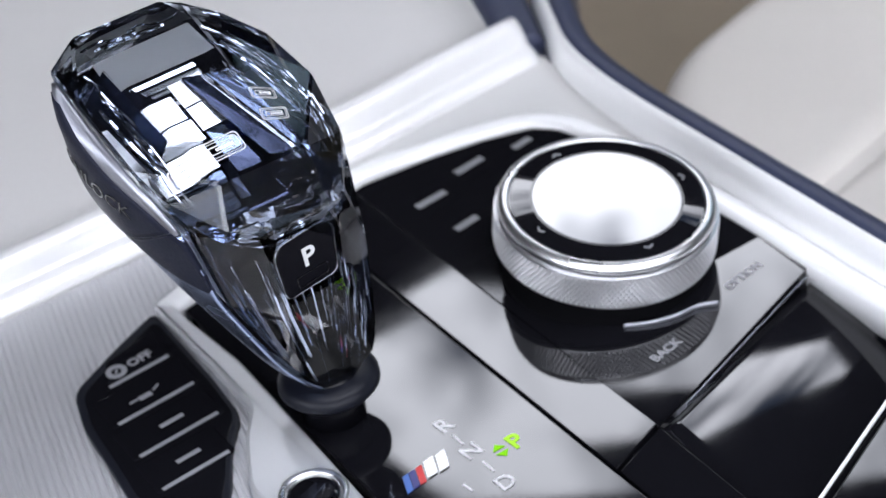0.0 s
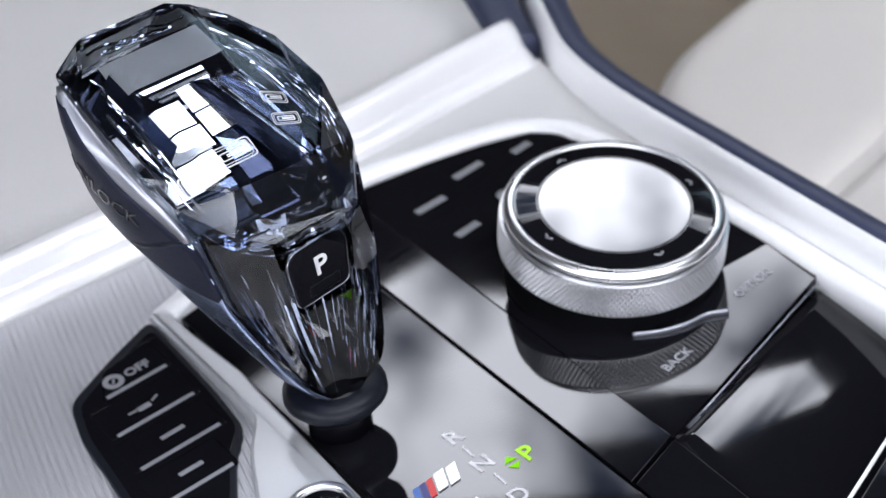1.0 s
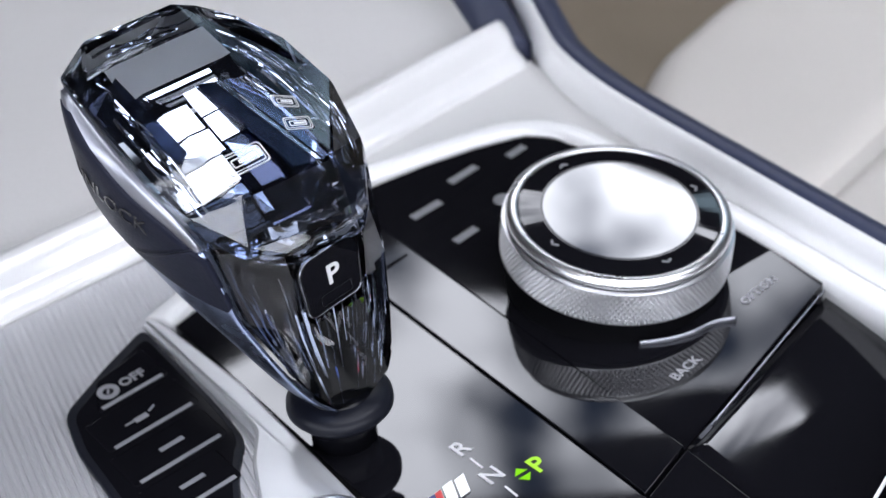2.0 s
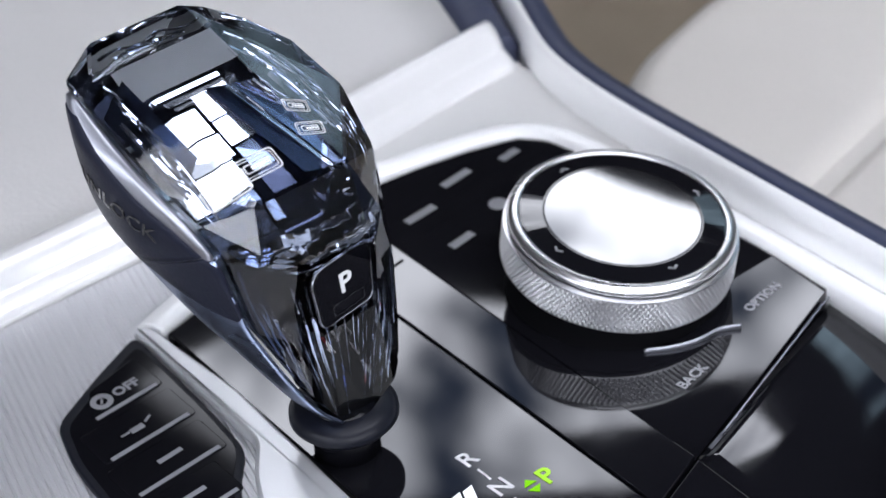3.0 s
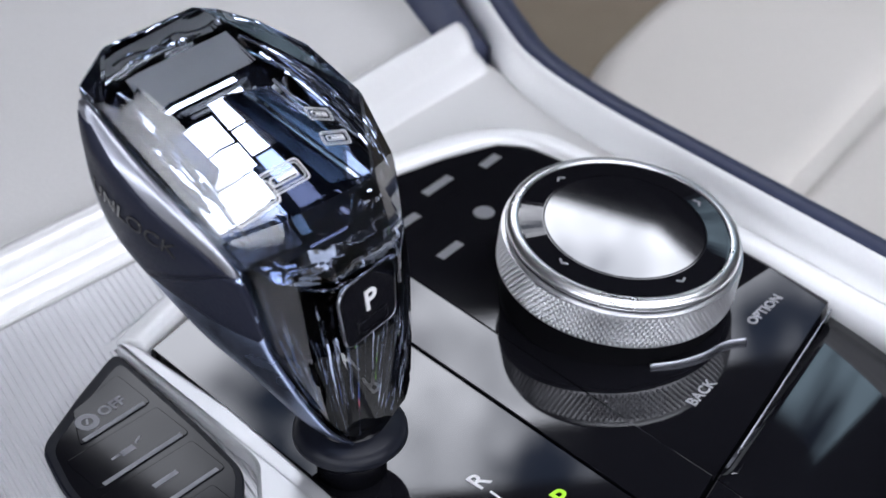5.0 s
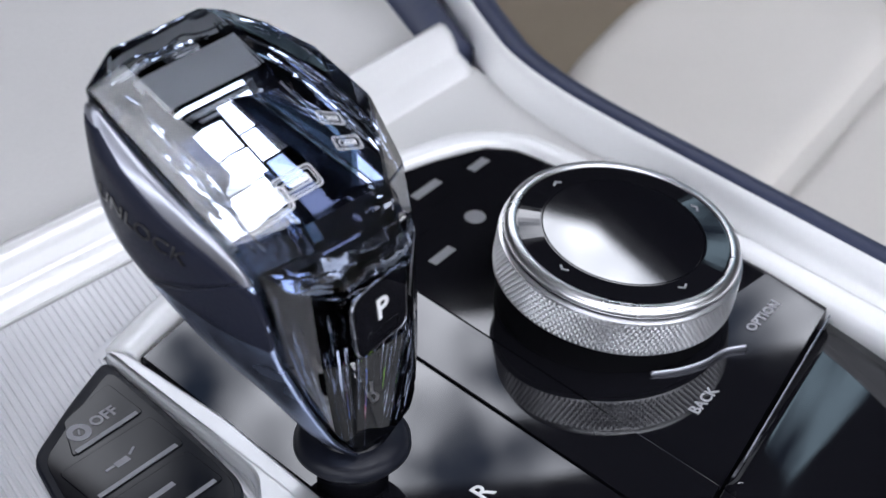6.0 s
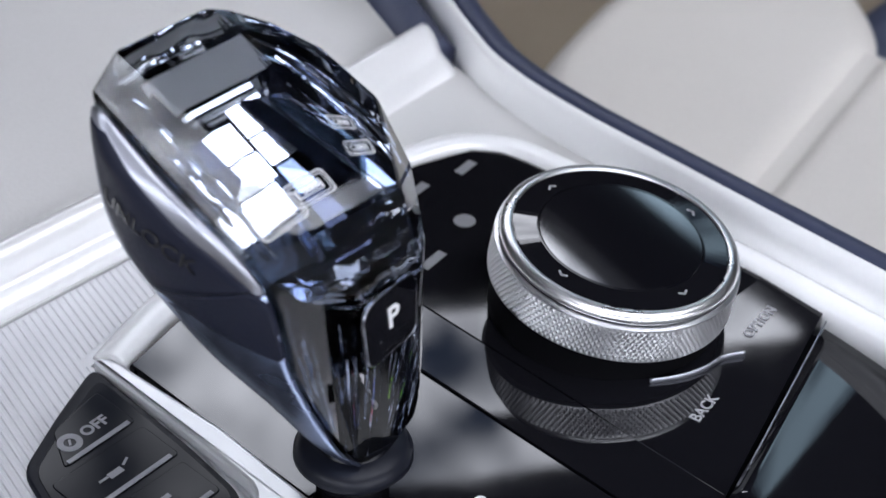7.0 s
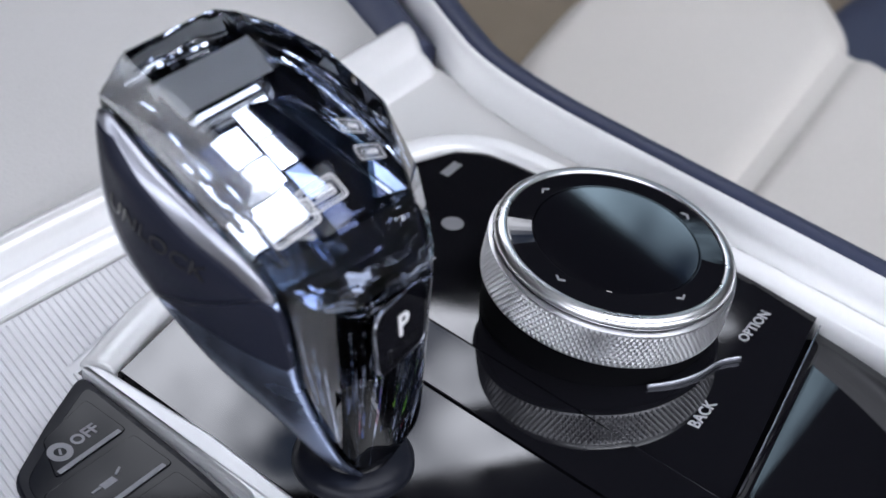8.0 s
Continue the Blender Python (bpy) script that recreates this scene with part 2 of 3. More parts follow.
# ---- centre console ----
console = thing("center_console", (4, 0, -2), "gloss black centre console edged with silver trim", "car console")


def cut(x):
    return -5.29 + 0.327 * (x - 3.94)


body = prism([(-9.5, -14), (13.2, -14), (13.2, 6.5), (14.0, 10.4), (13.0, 11.5), (-9.5, 12.5)], -20, -1.15)
part("body", body, RUBBER, console, "dark console base")
# panel that carries the selector
part("selector_panel", prism([(-0.6, -10), (3.91, -10), (3.91, 7.4), (2.0, 7.0), (-0.35, 6.4)], -0.7, 0.0, 0.05), GLOSS, console, "gloss black panel")


def fall(x, y):
    return 0.0 if x > 5.5 else -0.05 * (5.55 - x) / 1.58


left_x = 3.99
bm = prism([(left_x, cut(left_x) + 0.05), (5.55, cut(5.55) + 0.05), (5.55, 7.85), (left_x, 7.45)], -0.7, 0, 0.03, fall)
part("sloping_strip", bm, GLOSS, console, "sloping gloss black strip")
def dip(y):
    return -0.045 * max(-1.0 - y, 0.0)


bm = prism([(5.57, -1.0), (11.84, -1.0), (11.80, 0.7), (11.42, 5.4), (11.22, 6.4), (10.75, 6.95), (9.4, 7.38), (7.9, 7.68), (5.9, 7.88), (5.57, 7.82)], -0.7, 0.0)
part("controller_panel", bm, GLOSS, console, "gloss black panel with touch keys")
bm = prism([(5.57, cut(5.57) + 0.05), (11.86, cut(11.86) + 0.05), (11.84, -1.0), (5.57, -1.0)], -0.7, 0.0, 0.0, lambda x, y: dip(y))
part("key_ledge", bm, GLOSS, console, "gloss black ledge falling to the joint")
# the lid behind the slanting joint
lid = thing("storage_lid", (8, -7, -0.7), "gloss black sliding lid behind the controller panel", "lid")
bm = bmesh.new()
NL = 14
sheets = []
for level in (0, 1):
    sheet = []
    for i in range(NL + 1):
        x = 5.57 + 6.33 * i / NL
        near, far = -9.2 + 2.65 * i / NL, cut(x) - 0.06
        line = []
        for j in range(NL + 1):
            y = near + (far - near) * j / NL
            roll_off = far - y
            z = -0.02 - 0.09 * (x - 5.57) + 0.07 * (y - cut(5.57)) - 0.02 * roll_off ** 2
            line.append(bm.verts.new(cm(x, y, z - 0.18 * level)))
        sheet.append(line)
    sheets.append(sheet)
for sheet in sheets:
    for a, b in zip(sheet, sheet[1:]):
        for j in range(NL):
            bm.faces.new((a[j], b[j], b[j + 1], a[j + 1]))
up_side, low_side = sheets
rim_of = lambda g: [g[i][0] for i in range(NL)] + [g[NL][j] for j in range(NL)] + [g[i][NL] for i in range(NL, 0, -1)] + [g[0][j] for j in range(NL, 0, -1)]
hi_rim, lo_rim = rim_of(up_side), rim_of(low_side)
for i in range(len(hi_rim)):
    k = (i + 1) % len(hi_rim)
    bm.faces.new((hi_rim[i], hi_rim[k], lo_rim[k], lo_rim[i]))
bmesh.ops.recalc_face_normals(bm, faces=bm.faces)
for face in bm.faces:
    face.smooth = abs(face.normal.z) > 0.7
part("panel", bm, GLOSS, lid)
bm = prism([(4.02, cut(4.02) - 0.06), (4.02, -9.85), (5.55, -9.2), (5.55, cut(5.55) - 0.06)], -0.7, -0.02, 0.03, lambda x, y: fall(x, y) - 0.02 - 0.05 * max(cut(x) - y, 0))
part("sloping_edge", bm, GLOSS, lid)
slant = math.degrees(math.atan(0.327))
part("edge_strip", slab(8.0, 0.03, 0.06, flat(7.9, cut(7.9) - 0.10, -0.15, slant), 0.012), DARKRIM, lid, "thin dark metal edge")
part("grip_strip", slab(6.6, 0.07, 0.10, flat(8.7, -7.95, -0.05, 22.5), 0.02), SATIN, lid, "thin bright strip")
part("rear_panel", prism([(4.02, -14), (11.9, -14), (11.9, -6.75), (4.02, -10.1)], -0.7, -0.06, 0.05), GLOSS, console, "gloss black rear panel")

# bright frame round the black panels
edge = curve_through([(-0.55, 6.62), (0.8, 7.1), (2.0, 7.42), (5.9, 8.22), (7.9, 7.99), (9.4, 7.70), (10.6, 7.32), (11.32, 6.62), (11.62, 5.4), (11.98, 0.7), (12.05, -4), (12.08, -13.5)], 8)
part("panel_frame", sweep(edge, [(-0.22, -0.7), (-0.22, 0.03), (-0.15, 0.11), (0.0, 0.16), (0.22, 0.15), (0.42, 0.08), (0.54, -0.02), (0.56, -0.7)]), SATIN, console, "satin silver frame", True)
# grey shelf between frame and rail
shelf = prism([(12.2, -14), (12.7, -14), (12.7, 5.8), (13.1, 8.4), (13.3, 9.9), (-9.4, 10.6), (-9.4, 9.35), (3.0, 9.35), (6.15, 8.65), (9.5, 8.2), (11.2, 7.55), (11.85, 6.4)], -0.72, -0.04, 0.03)
part("shelf", shelf, SHELF, console, "matt pale grey shelf")

# cross rail in front of the shelf
cross = curve_through([(-9.5, 9.75), (-4, 9.75), (2, 9.72), (6.5, 9.45), (10, 9.75), (13.0, 9.95)], 8)
prof = [(-0.35, -0.7), (-0.35, -0.02), (-0.28, 0.12), (-0.12, 0.24), (0.06, 0.34), (0.14, 0.38), (0.20, 0.46), (0.30, 0.66), (0.45, 0.88), (0.65, 1.02), (0.85, 1.0), (1.0, 0.85), (1.05, 0.5), (1.05, -0.7)]
part("cross_rail", sweep(cross, prof), RAIL, console, "pearl silver double-beaded rail", True)

# side rail with its navy top
side = curve_through([(12.62, -14), (12.62, -5), (12.6, 2), (12.62, 5.8), (12.95, 8.3), (13.6, 10.0), (14.6, 12.0), (16.2, 14.6), (19, 18)], 8)
part("side_rail", sweep(side, [(0.05, -0.7), (0.05, 0.15), (0.0, 0.5), (-0.08, 0.8), (-0.22, 0.98), (-0.4, 0.9), (-0.4, -0.7)]), SATIN, console, "bright silver rail", True)
part("rail_cover", sweep(side, [(-0.24, 0.6), (-0.26, 0.98), (-0.4, 1.06), (-0.7, 1.04), (-0.95, 0.85), (-1.1, 0.3), (-1.15, -8), (-0.24, -8)]), NAVY, console, "navy leather rail cover", True)
gap = curve_through([(13.0, 10.5), (13.45, 11.5), (14.3, 13.4), (15.8, 16.2), (18, 19)], 6)
part("rail_gusset", sweep(gap, [(0.95, -3), (0.95, 0.25), (0.5, 0.45), (-0.4, 0.5), (-0.7, 0.2), (-0.7, -3)]), NAVY, console, "navy leather gusset", True)

# ribbed aluminium panel
part("trim_plate", prism([(-9.5, -13.9), (-0.9, -13.9), (-0.9, 7.0), (2.0, 7.7), (6.0, 8.5), (6.0, 8.75), (3.0, 9.3), (-9.5, 9.3)], -0.7, -0.10), RIBBED, console, "fine-ribbed aluminium trim")
bm = bmesh.new()
lean = Vector((0.25, 0.97)).normalized()
rise = lean.x / lean.y


def rib(lo, hi):
    side_step = Vector((lean.y, -lean.x)) * 0.078
    q = [bm.verts.new(cm(p.x + k * side_step.x, p.y + k * side_step.y, z)) for p in (lo, hi) for k, z in ((-1, -0.13), (-0.4, -0.06), (0.4, -0.06), (1, -0.13))]
    for k in range(3):
        bm.faces.new((q[k], q[k + 4], q[k + 5], q[k + 1]))


for i in range(82):
    x0 = -11.6 + i * 0.185
    ya, yb = -2.0, 9.25
    if x0 < -9.4:
        ya += (-9.4 - x0) / rise
    edge_y = min(yb, -2.0 + (-0.95 - x0) / rise)
    if edge_y - ya > 0.3:
        rib(Vector((x0 + rise * (ya + 2), ya)), Vector((x0 + rise * (edge_y + 2), edge_y)))
    yc = max((7.3 + 0.25 * (x0 + 2 * rise + 0.85)) / (1 - 0.25 * rise), edge_y)
    if yb - yc > 0.2 and x0 + rise * (yc + 2) < 4:
        rib(Vector((x0 + rise * (yc + 2), yc)), Vector((x0 + rise * (yb + 2), yb)))
tagged(part("ribs", bm, RIBBED, console, "fine parallel ribs"), kind="stuff")

# bright bar and plate beside the selector panel
bar = [(-0.95, 6.95), (-0.62, 6.55), (-0.42, 3.4), (-0.66, -1.0), (-0.95, -6.0), (-2.4, -6.0), (-2.5, -0.6), (-1.75, 0.9), (-1.1, 1.75), (-1.02, 3.5)]
part("side_bar", prism(rounded(bar, 0.25, 3), -0.7, 0.22, 0.09), BARMETAL, console, "satin silver bar")

# start button, cut by the near edge of the view
start = thing("start_button", (-1.55, -1.75, 0.2), "round black push button set in the silver bar", "button")
part("bezel", lathe([(0.62, 0.2), (0.62, 0.27), (0.70, 0.3), (0.78, 0.27), (0.80, 0.2)], 48, flat(-1.55, -1.75)), CHROME, start, "chrome ring", True)
part("cap", lathe([(0, 0.30), (0.45, 0.29), (0.58, 0.25), (0.6, 0.2)], 48, flat(-1.55, -1.75)), GLOSS, start, "gloss black cap", True)

# ---- button cluster ----
cluster = thing("button_cluster", (-2.5, 3, -0.2), "black cluster of driving mode keys with grey symbols", "button panel")
outline = rounded([(-0.98, 6.82), (-2.4, 6.15), (-3.95, 5.3), (-4.35, 3.97), (-4.55, 2.0), (-4.72, 0.6), (-3.5, -1.2), (-2.75, -0.2), (-2.05, 1.0), (-1.32, 1.85), (-1.15, 3.5)], 0.35, 4)
part("frame", prism(outline, -0.6, 0.06, 0.06), RUBBER, cluster, "dark moulded frame")
inner = [(Vector(p) - Vector((-2.6, 3.0))) * 0.90 + Vector((-2.6, 3.0)) for p in outline]
part("well", prism([tuple(p) for p in inner], 0.03, 0.075, 0.01), PIANO, cluster, "gloss black face")
for k, (y0, y1, xl, xr) in enumerate(((4.75, 5.75, -3.35, -1.45), (3.4, 4.55, -3.85, -1.45), (2.05, 3.2, -4.0, -1.55), (0.7, 1.85, -4.1, -2.05))):
    key = [(xl, y0), (xr, y0 + 0.12), (xr, y1 + (0.12 if k else 0.35)), (xl + (0 if k else 0.5), y1)]
    o = part("key", prism(rounded(key, 0.12, 3), 0.06, 0.10, 0.02), PIANO, cluster)
    part("key_bar", slab((xr - xl) * 0.86, 0.10, 0.02, flat((xl + xr) / 2, y0 + 0.12, 0.10, 4)), DIM, o, "grey marker line")
    if k == 0:
        lettering("lettering", "OFF", 0.38, flat(-2.16, 5.30, 0.11, 4), DIM, o, label="grey word OFF", bold=0.01)
        part("symbol", lathe([(0.13, 0.09), (0.13, 0.115), (0.26, 0.115), (0.26, 0.09)], 24, flat(-2.82, 5.25)), DIM, o, "grey ring symbol")
        part("symbol", slab(0.16, 0.05, 0.02, flat(-2.82, 5.25, 0.10, 60)), DIM, o, "grey stroke")
    elif k == 1:
        part("symbol", slab(0.34, 0.16, 0.016, flat(-2.72, 3.95, 0.10, 4), 0.004), DIM, o, "grey box symbol")
        part("symbol", slab(0.22, 0.05, 0.016, flat(-2.38, 4.08, 0.10, 30)), DIM, o, "grey stroke")
        part("symbol", slab(0.22, 0.05, 0.016, flat(-3.02, 3.95, 0.10, 4)), DIM, o, "grey stroke")
    else:
        part("symbol", slab(0.62, 0.12, 0.016, flat((xl + xr) / 2 + 0.1, (y0 + y1) / 2 + 0.1, 0.10, 4)), DIM, o, "grey bar of lettering")

# ---- printed marks on the panels ----
for body_text, x, y, size, turn in (("R", 1.96, -1.60, 0.62, 4), ("N", 1.94, -2.72, 0.62, 4), ("D", 1.92, -4.04, 0.62, 4)):
    lettering("gear_letter", body_text, size, flat(x, y, 0.012, turn), PRINT, console, label="white printed gear letter", bold=0.006)
for y in (-2.18, -3.36):
    part("gear_dash", slab(0.05, 0.42, 0.012, flat(1.93, y, 0.004)), PRINT, console, "white printed dash")
lettering("gear_letter", "P", 0.66, flat(2.86, -3.10, 0.012, 4), GREEN, console, label="lit green letter P", bold=0.012)
for s in (-1, 1):
    bm = bmesh.new()
    v = [bm.verts.new(cm(2.44 + a, -3.12 + s * b, 0.012)) for a, b in ((-0.17, 0.05), (0.17, 0.05), (0, 0.24))]
    bm.faces.new(v if s > 0 else v[::-1])
    bmesh.ops.solidify(bm, geom=bm.faces[:], thickness=-0.00008)
    part("gear_arrow", bm, GREEN, console, "lit green arrow")
part("gear_mark", slab(0.32, 0.06, 0.012, flat(1.2, -3.62, 0.004, 95)), PRINT, console, "white printed stroke")
lettering("key_word", "BACK", 0.36, flat(7.38, -2.80, 0.012 + dip(-2.8), 11), PALE, console, label="pale grey word BACK", bold=0.006)
lettering("key_word", "OPTION", 0.33, flat(10.52, -1.90, 0.012 + dip(-1.9), 9), PALE, console, label="pale grey word OPTION", bold=0.006)
for x, y, w, h, turn in ((10.1, 6.54, 0.62, 0.24, 8), (8.45, 6.66, 0.95, 0.24, 7), (6.82, 6.05, 0.95, 0.24, 5), (6.88, 4.53, 0.75, 0.24, 8)):
    part("key_word", slab(w, h, 0.010, flat(x, y, 0.004, turn)), FAINT, console, "grey printed bar of lettering")
for x, y, w, h, turn in ((6.85, 5.45, 1.05, 0.10, 6), (8.45, 6.12, 0.8, 0.09, 7), (5.0, 4.85, 0.7, 0.06, 6)):
    part("key_line", slab(w, h, 0.006, flat(x, y, 0.004, turn)), PIANO, console, "raised key line")
part("key_ring", lathe([(0, 0.004), (0, 0.016), (0.24, 0.016), (0.26, 0.004)], 32, flat(8.5, 5.08)), FAINT, console, "grey round key mark")

# badge of three slanted stripes and a silver block
badge = thing("badge", (0.8, -2.55, 0.0), "small badge of three coloured stripes on the gloss panel", "badge")
for k, mt in enumerate((BLUE, DEEP, RED)):
    x = 0.10 + 0.19 * k
    part("stripe", prism([(x, -2.92 + 0.03 * k), (x + 0.17, -2.90 + 0.03 * k), (x + 0.37, -2.38 + 0.02 * k), (x + 0.20, -2.40 + 0.02 * k)], 0.004, 0.03), mt, badge)
for x in (0.70, 1.02):
    part("block", prism([(x, -2.82), (x + 0.27, -2.79), (x + 0.49, -2.27), (x + 0.22, -2.31)], 0.004, 0.04), CHROME, badge, "silver block")

# ---- rotary controller ----
KN = Vector((0.0585, -0.1128, 0.9919)).normalized()
KM = Matrix.Translation(cm(8.518, 0.631, 1.96)) @ KN.to_track_quat("Z", "Y").to_matrix().to_4x4()
knob = thing("rotary_controller", (8.6, 0.8, 0), "knurled silver rotary controller with a black touch surface", "control knob")
part("touch_surface", lathe([(0, 0.0), (1.78, 0.0), (1.80, -0.02), (1.80, -0.2), (0, -0.2)], 96, KM), TOUCH, knob, "flat gloss black touch surface")
part("surround", lathe([(1.81, -0.2), (1.81, 0.0), (1.84, 0.0), (2.32, -0.045), (2.36, -0.05), (2.36, -0.2)], 96, KM), GLOSS, knob, "sloping gloss black surround")
part("rim", lathe([(2.36, -0.25), (2.362, -0.04), (2.385, -0.02), (2.46, -0.02), (2.56, -0.05), (2.62, -0.11), (2.64, -0.20), (2.58, -0.27)], 128, KM), CHROME, knob, "polished silver rim", True)
part("groove", lathe([(2.50, -0.18), (2.57, -0.24), (2.56, -0.34), (2.50, -0.4)], 96, KM), RUBBER, knob, "dark groove", True)
# knurled ring: a grid of small pyramids
bm = bmesh.new()
NA, NZ = 264, 9
rows = []
for j in range(NZ + 4):
    ring = []
    for i in range(NA):
        a = math.tau * i / NA
        if j in (0, NZ + 3):
            r, z = 2.54, -0.30 if j == 0 else -1.24
        elif j in (1, NZ + 2):
            r, z = 2.70, -0.33 if j == 1 else -1.20
        else:
            r = 2.714 if (i + j) % 2 else 2.678
            z = -0.40 - 0.72 * (j - 2) / (NZ - 1)
        ring.append(bm.verts.new(KM @ cm(r * math.cos(a), r * math.sin(a), z)))
    rows.append(ring)
for j, (a, b) in enumerate(zip(rows, rows[1:])):
    for i in range(NA):
        k = (i + 1) % NA
        if (i + j) % 2:
            bm.faces.new((a[i], b[i], b[k])), bm.faces.new((a[i], b[k], a[k]))
        else:
            bm.faces.new((a[i], b[i], a[k])), bm.faces.new((b[i], b[k], a[k]))
bmesh.ops.recalc_face_normals(bm, faces=bm.faces)
part("knurled_ring", bm, KNURL, knob, "diamond-knurled silver ring")
part("neck", lathe([(0, -0.3), (2.5, -1.1), (2.60, -1.24), (2.61, -1.30), (2.58, -1.36), (2.52, -2.0), (2.50, -2.3), (0, -2.3)], 96, KM), MATT, knob, "black neck", True)
part("foot", lathe([(0, -0.05), (0, 0.09), (2.30, 0.09), (2.42, 0.05), (2.46, -0.05)], 96, flat(8.62, 0.80)), MATT, knob, "matt black foot", True)
for a in (62, 155, 233, 322):
    m = KM @ pose(2.05 * CM * math.cos(radians(a)), 2.05 * CM * math.sin(radians(a)), 0, 0, 0, a - 90)
    part("mark", slab(0.16, 0.05, 0.012, m @ flat(-0.05, 0.0, -0.018, 35)), DIM, knob, "small grey chevron")
    part("mark", slab(0.16, 0.05, 0.012, m @ flat(0.05, 0.0, -0.018, -35)), DIM, knob, "small grey chevron")
clip = curve_through([(7.15, -1.52), (7.7, -1.86), (8.3, -2.06), (8.9, -2.12), (9.35, -2.35)], 6)
part("clip", sweep(clip, [(-0.03, -0.08), (-0.03, 0.06), (0.0, 0.09), (0.03, 0.06), (0.03, -0.08)]), FRAME, knob, "thin chrome guide", True)

# ---- passenger seat and surroundings ----
seat = thing("passenger_seat", (38, 0, -32), "ivory leather passenger seat cushion with a deep seam", "car seat")


def cushion(x0, x1, y0, y1, z0, z1, r, lift=0.0):
    """A padded block: rounded in plan and section, swelling a little towards the middle."""
    bm = bmesh.new()
    n = 24
    grid = []
    for i in range(n + 1):
        line = []
        for j in range(n + 1):
            u, v = i / n * 2 - 1, j / n * 2 - 1
            # ease towards the rim
            u, v = math.copysign(1 - (1 - abs(u)) ** 1.8, u), math.copysign(1 - (1 - abs(v)) ** 1.8, v)
            x, y = (x0 + x1) / 2 + u * (x1 - x0) / 2, (y0 + y1) / 2 + v * (y1 - y0) / 2
            k = 1 - 0.06 * (u * v) ** 2
            x, y = (x0 + x1) / 2 + (x - (x0 + x1) / 2) * k, (y0 + y1) / 2 + (y - (y0 + y1) / 2) * k
            d = min(x - x0, x1 - x, y - y0, y1 - y)
            s = 1 if d > r else math.sqrt(max(0.0, 1 - (1 - max(d, 0) / r) ** 2))
            line.append(bm.verts.new(cm(x, y, z1 - r + r * s + lift * (1 - u * u) * (1 - v * v))))
        grid.append(line)
    for a, b in zip(grid, grid[1:]):
        for j in range(n):
            bm.faces.new((a[j], b[j], b[j + 1], a[j + 1]))
    rim = [e for e in bm.edges if e.is_boundary]
    low = bmesh.ops.extrude_edge_only(bm, edges=rim)
    for v in low["geom"]:
        if isinstance(v, bmesh.types.BMVert):
            v.co.z = z0 * CM
    bmesh.ops.recalc_face_normals(bm, faces=bm.faces)
    return bm


def padded(poly, z0, z1, r):
    """An upholstered block on a polygon, its upper edge rounded by r."""
    c = Vector((sum(p[0] for p in poly), sum(p[1] for p in poly))) / len(poly)
    half = min((Vector(p) - c).length for p in poly)
    bm = bmesh.new()
    rings = [[bm.verts.new(cm(x, y, z0)) for x, y in poly]]
    for k in range(9):
        a = math.pi / 2 * k / 8
        f = 1 - r * (1 - math.cos(a)) / half
        rings.append([bm.verts.new(cm(c.x + (x - c.x) * f, c.y + (y - c.y) * f, z1 - r + r * math.sin(a))) for x, y in poly])
    for a, b in zip(rings, rings[1:]):
        for i in range(len(poly)):
            j = (i + 1) % len(poly)
            bm.faces.new((a[i], a[j], b[j], b[i]))
    bm.faces.new(rings[0][::-1]), bm.faces.new(rings[-1])
    bmesh.ops.recalc_face_normals(bm, faces=bm.faces)
    return bm


def seam(x):
    return 4.6 + 0.235 * (x - 20.5)


front = [(16.9, seam(16.9)), (29.4, seam(29.4)), (30.6, 7.6), (33.2, 11.0), (34.5, 15.6), (25, 14.4), (20.5, 13.1), (18.3, 11.4), (17.1, 8.8)]
rear = [(15.9, -40), (26.6, -40), (27.6, 1.0), (28.9, seam(28.9) - 0.2), (16.7, seam(16.7) - 0.2)]
part("cushion_front", padded(rounded(front, 1.2, 5), -20, -4.3, 1.0), LEATHER, seat, "ivory leather front cushion", True)
part("cushion_rear", padded(rounded(rear, 0.5, 4), -20, -4.4, 0.5), LEATHER, seat, "ivory leather main cushion", True)
part("welt", prism([(16.9, seam(16.9) - 0.5), (28.8, seam(28.8) - 0.5), (28.8, seam(28.8) + 0.3), (16.9, seam(16.9) + 0.3)], -19, -4.62), LEATHER, seat, "ivory leather welt")
part("base", prism([(18, -38), (26, -38), (27, 0), (18, 0)], -32, -15), RUBBER, seat, "dark seat base")
bolster = thing("door_bolster", (45, 5, -32), "navy leather bolster beside the ivory cushion", "trim panel")
part("shell", cushion(29.2, 64, -30, 10.5, -20, -6.4, 1.2, 0.6), NAVY, bolster, "", True)
part("plinth", prism([(32, -28), (62, -28), (62, 9), (32, 9)], -32, -19), RUBBER, bolster, "dark plinth")
carpet = thing("tunnel_carpet", (22, 20, -32), "taupe carpeted tunnel side below the seat edge", "carpet")
part("mat", padded([(14.2, 4), (48, 4), (56, 70), (20, 70), (15, 14)], -32, -10.5, 1.5), TAUPE, carpet, "", True)
dash = thing("lower_dash", (0, 40, -32), "pale grey leather lower dashboard in front of the console", "dashboard")
bm = bmesh.new()
grid = []
for i in range(25):
    y = 10.7 + 60 * (i / 24) ** 1.5
    grid.append([bm.verts.new(cm(x, y, 0.30 + 0.14 * (y - 10.7) + 0.3 * math.sin((x + 30) / 24))) for x in (-60, -45, -30, -20, -12, -6, 0, 4, 8, 11, 12.25 + 0.30 * max(y - 10.7, 0))])
for a, b in zip(grid, grid[1:]):
    for j in range(len(a) - 1):
        bm.faces.new((a[j], a[j + 1], b[j + 1], b[j]))
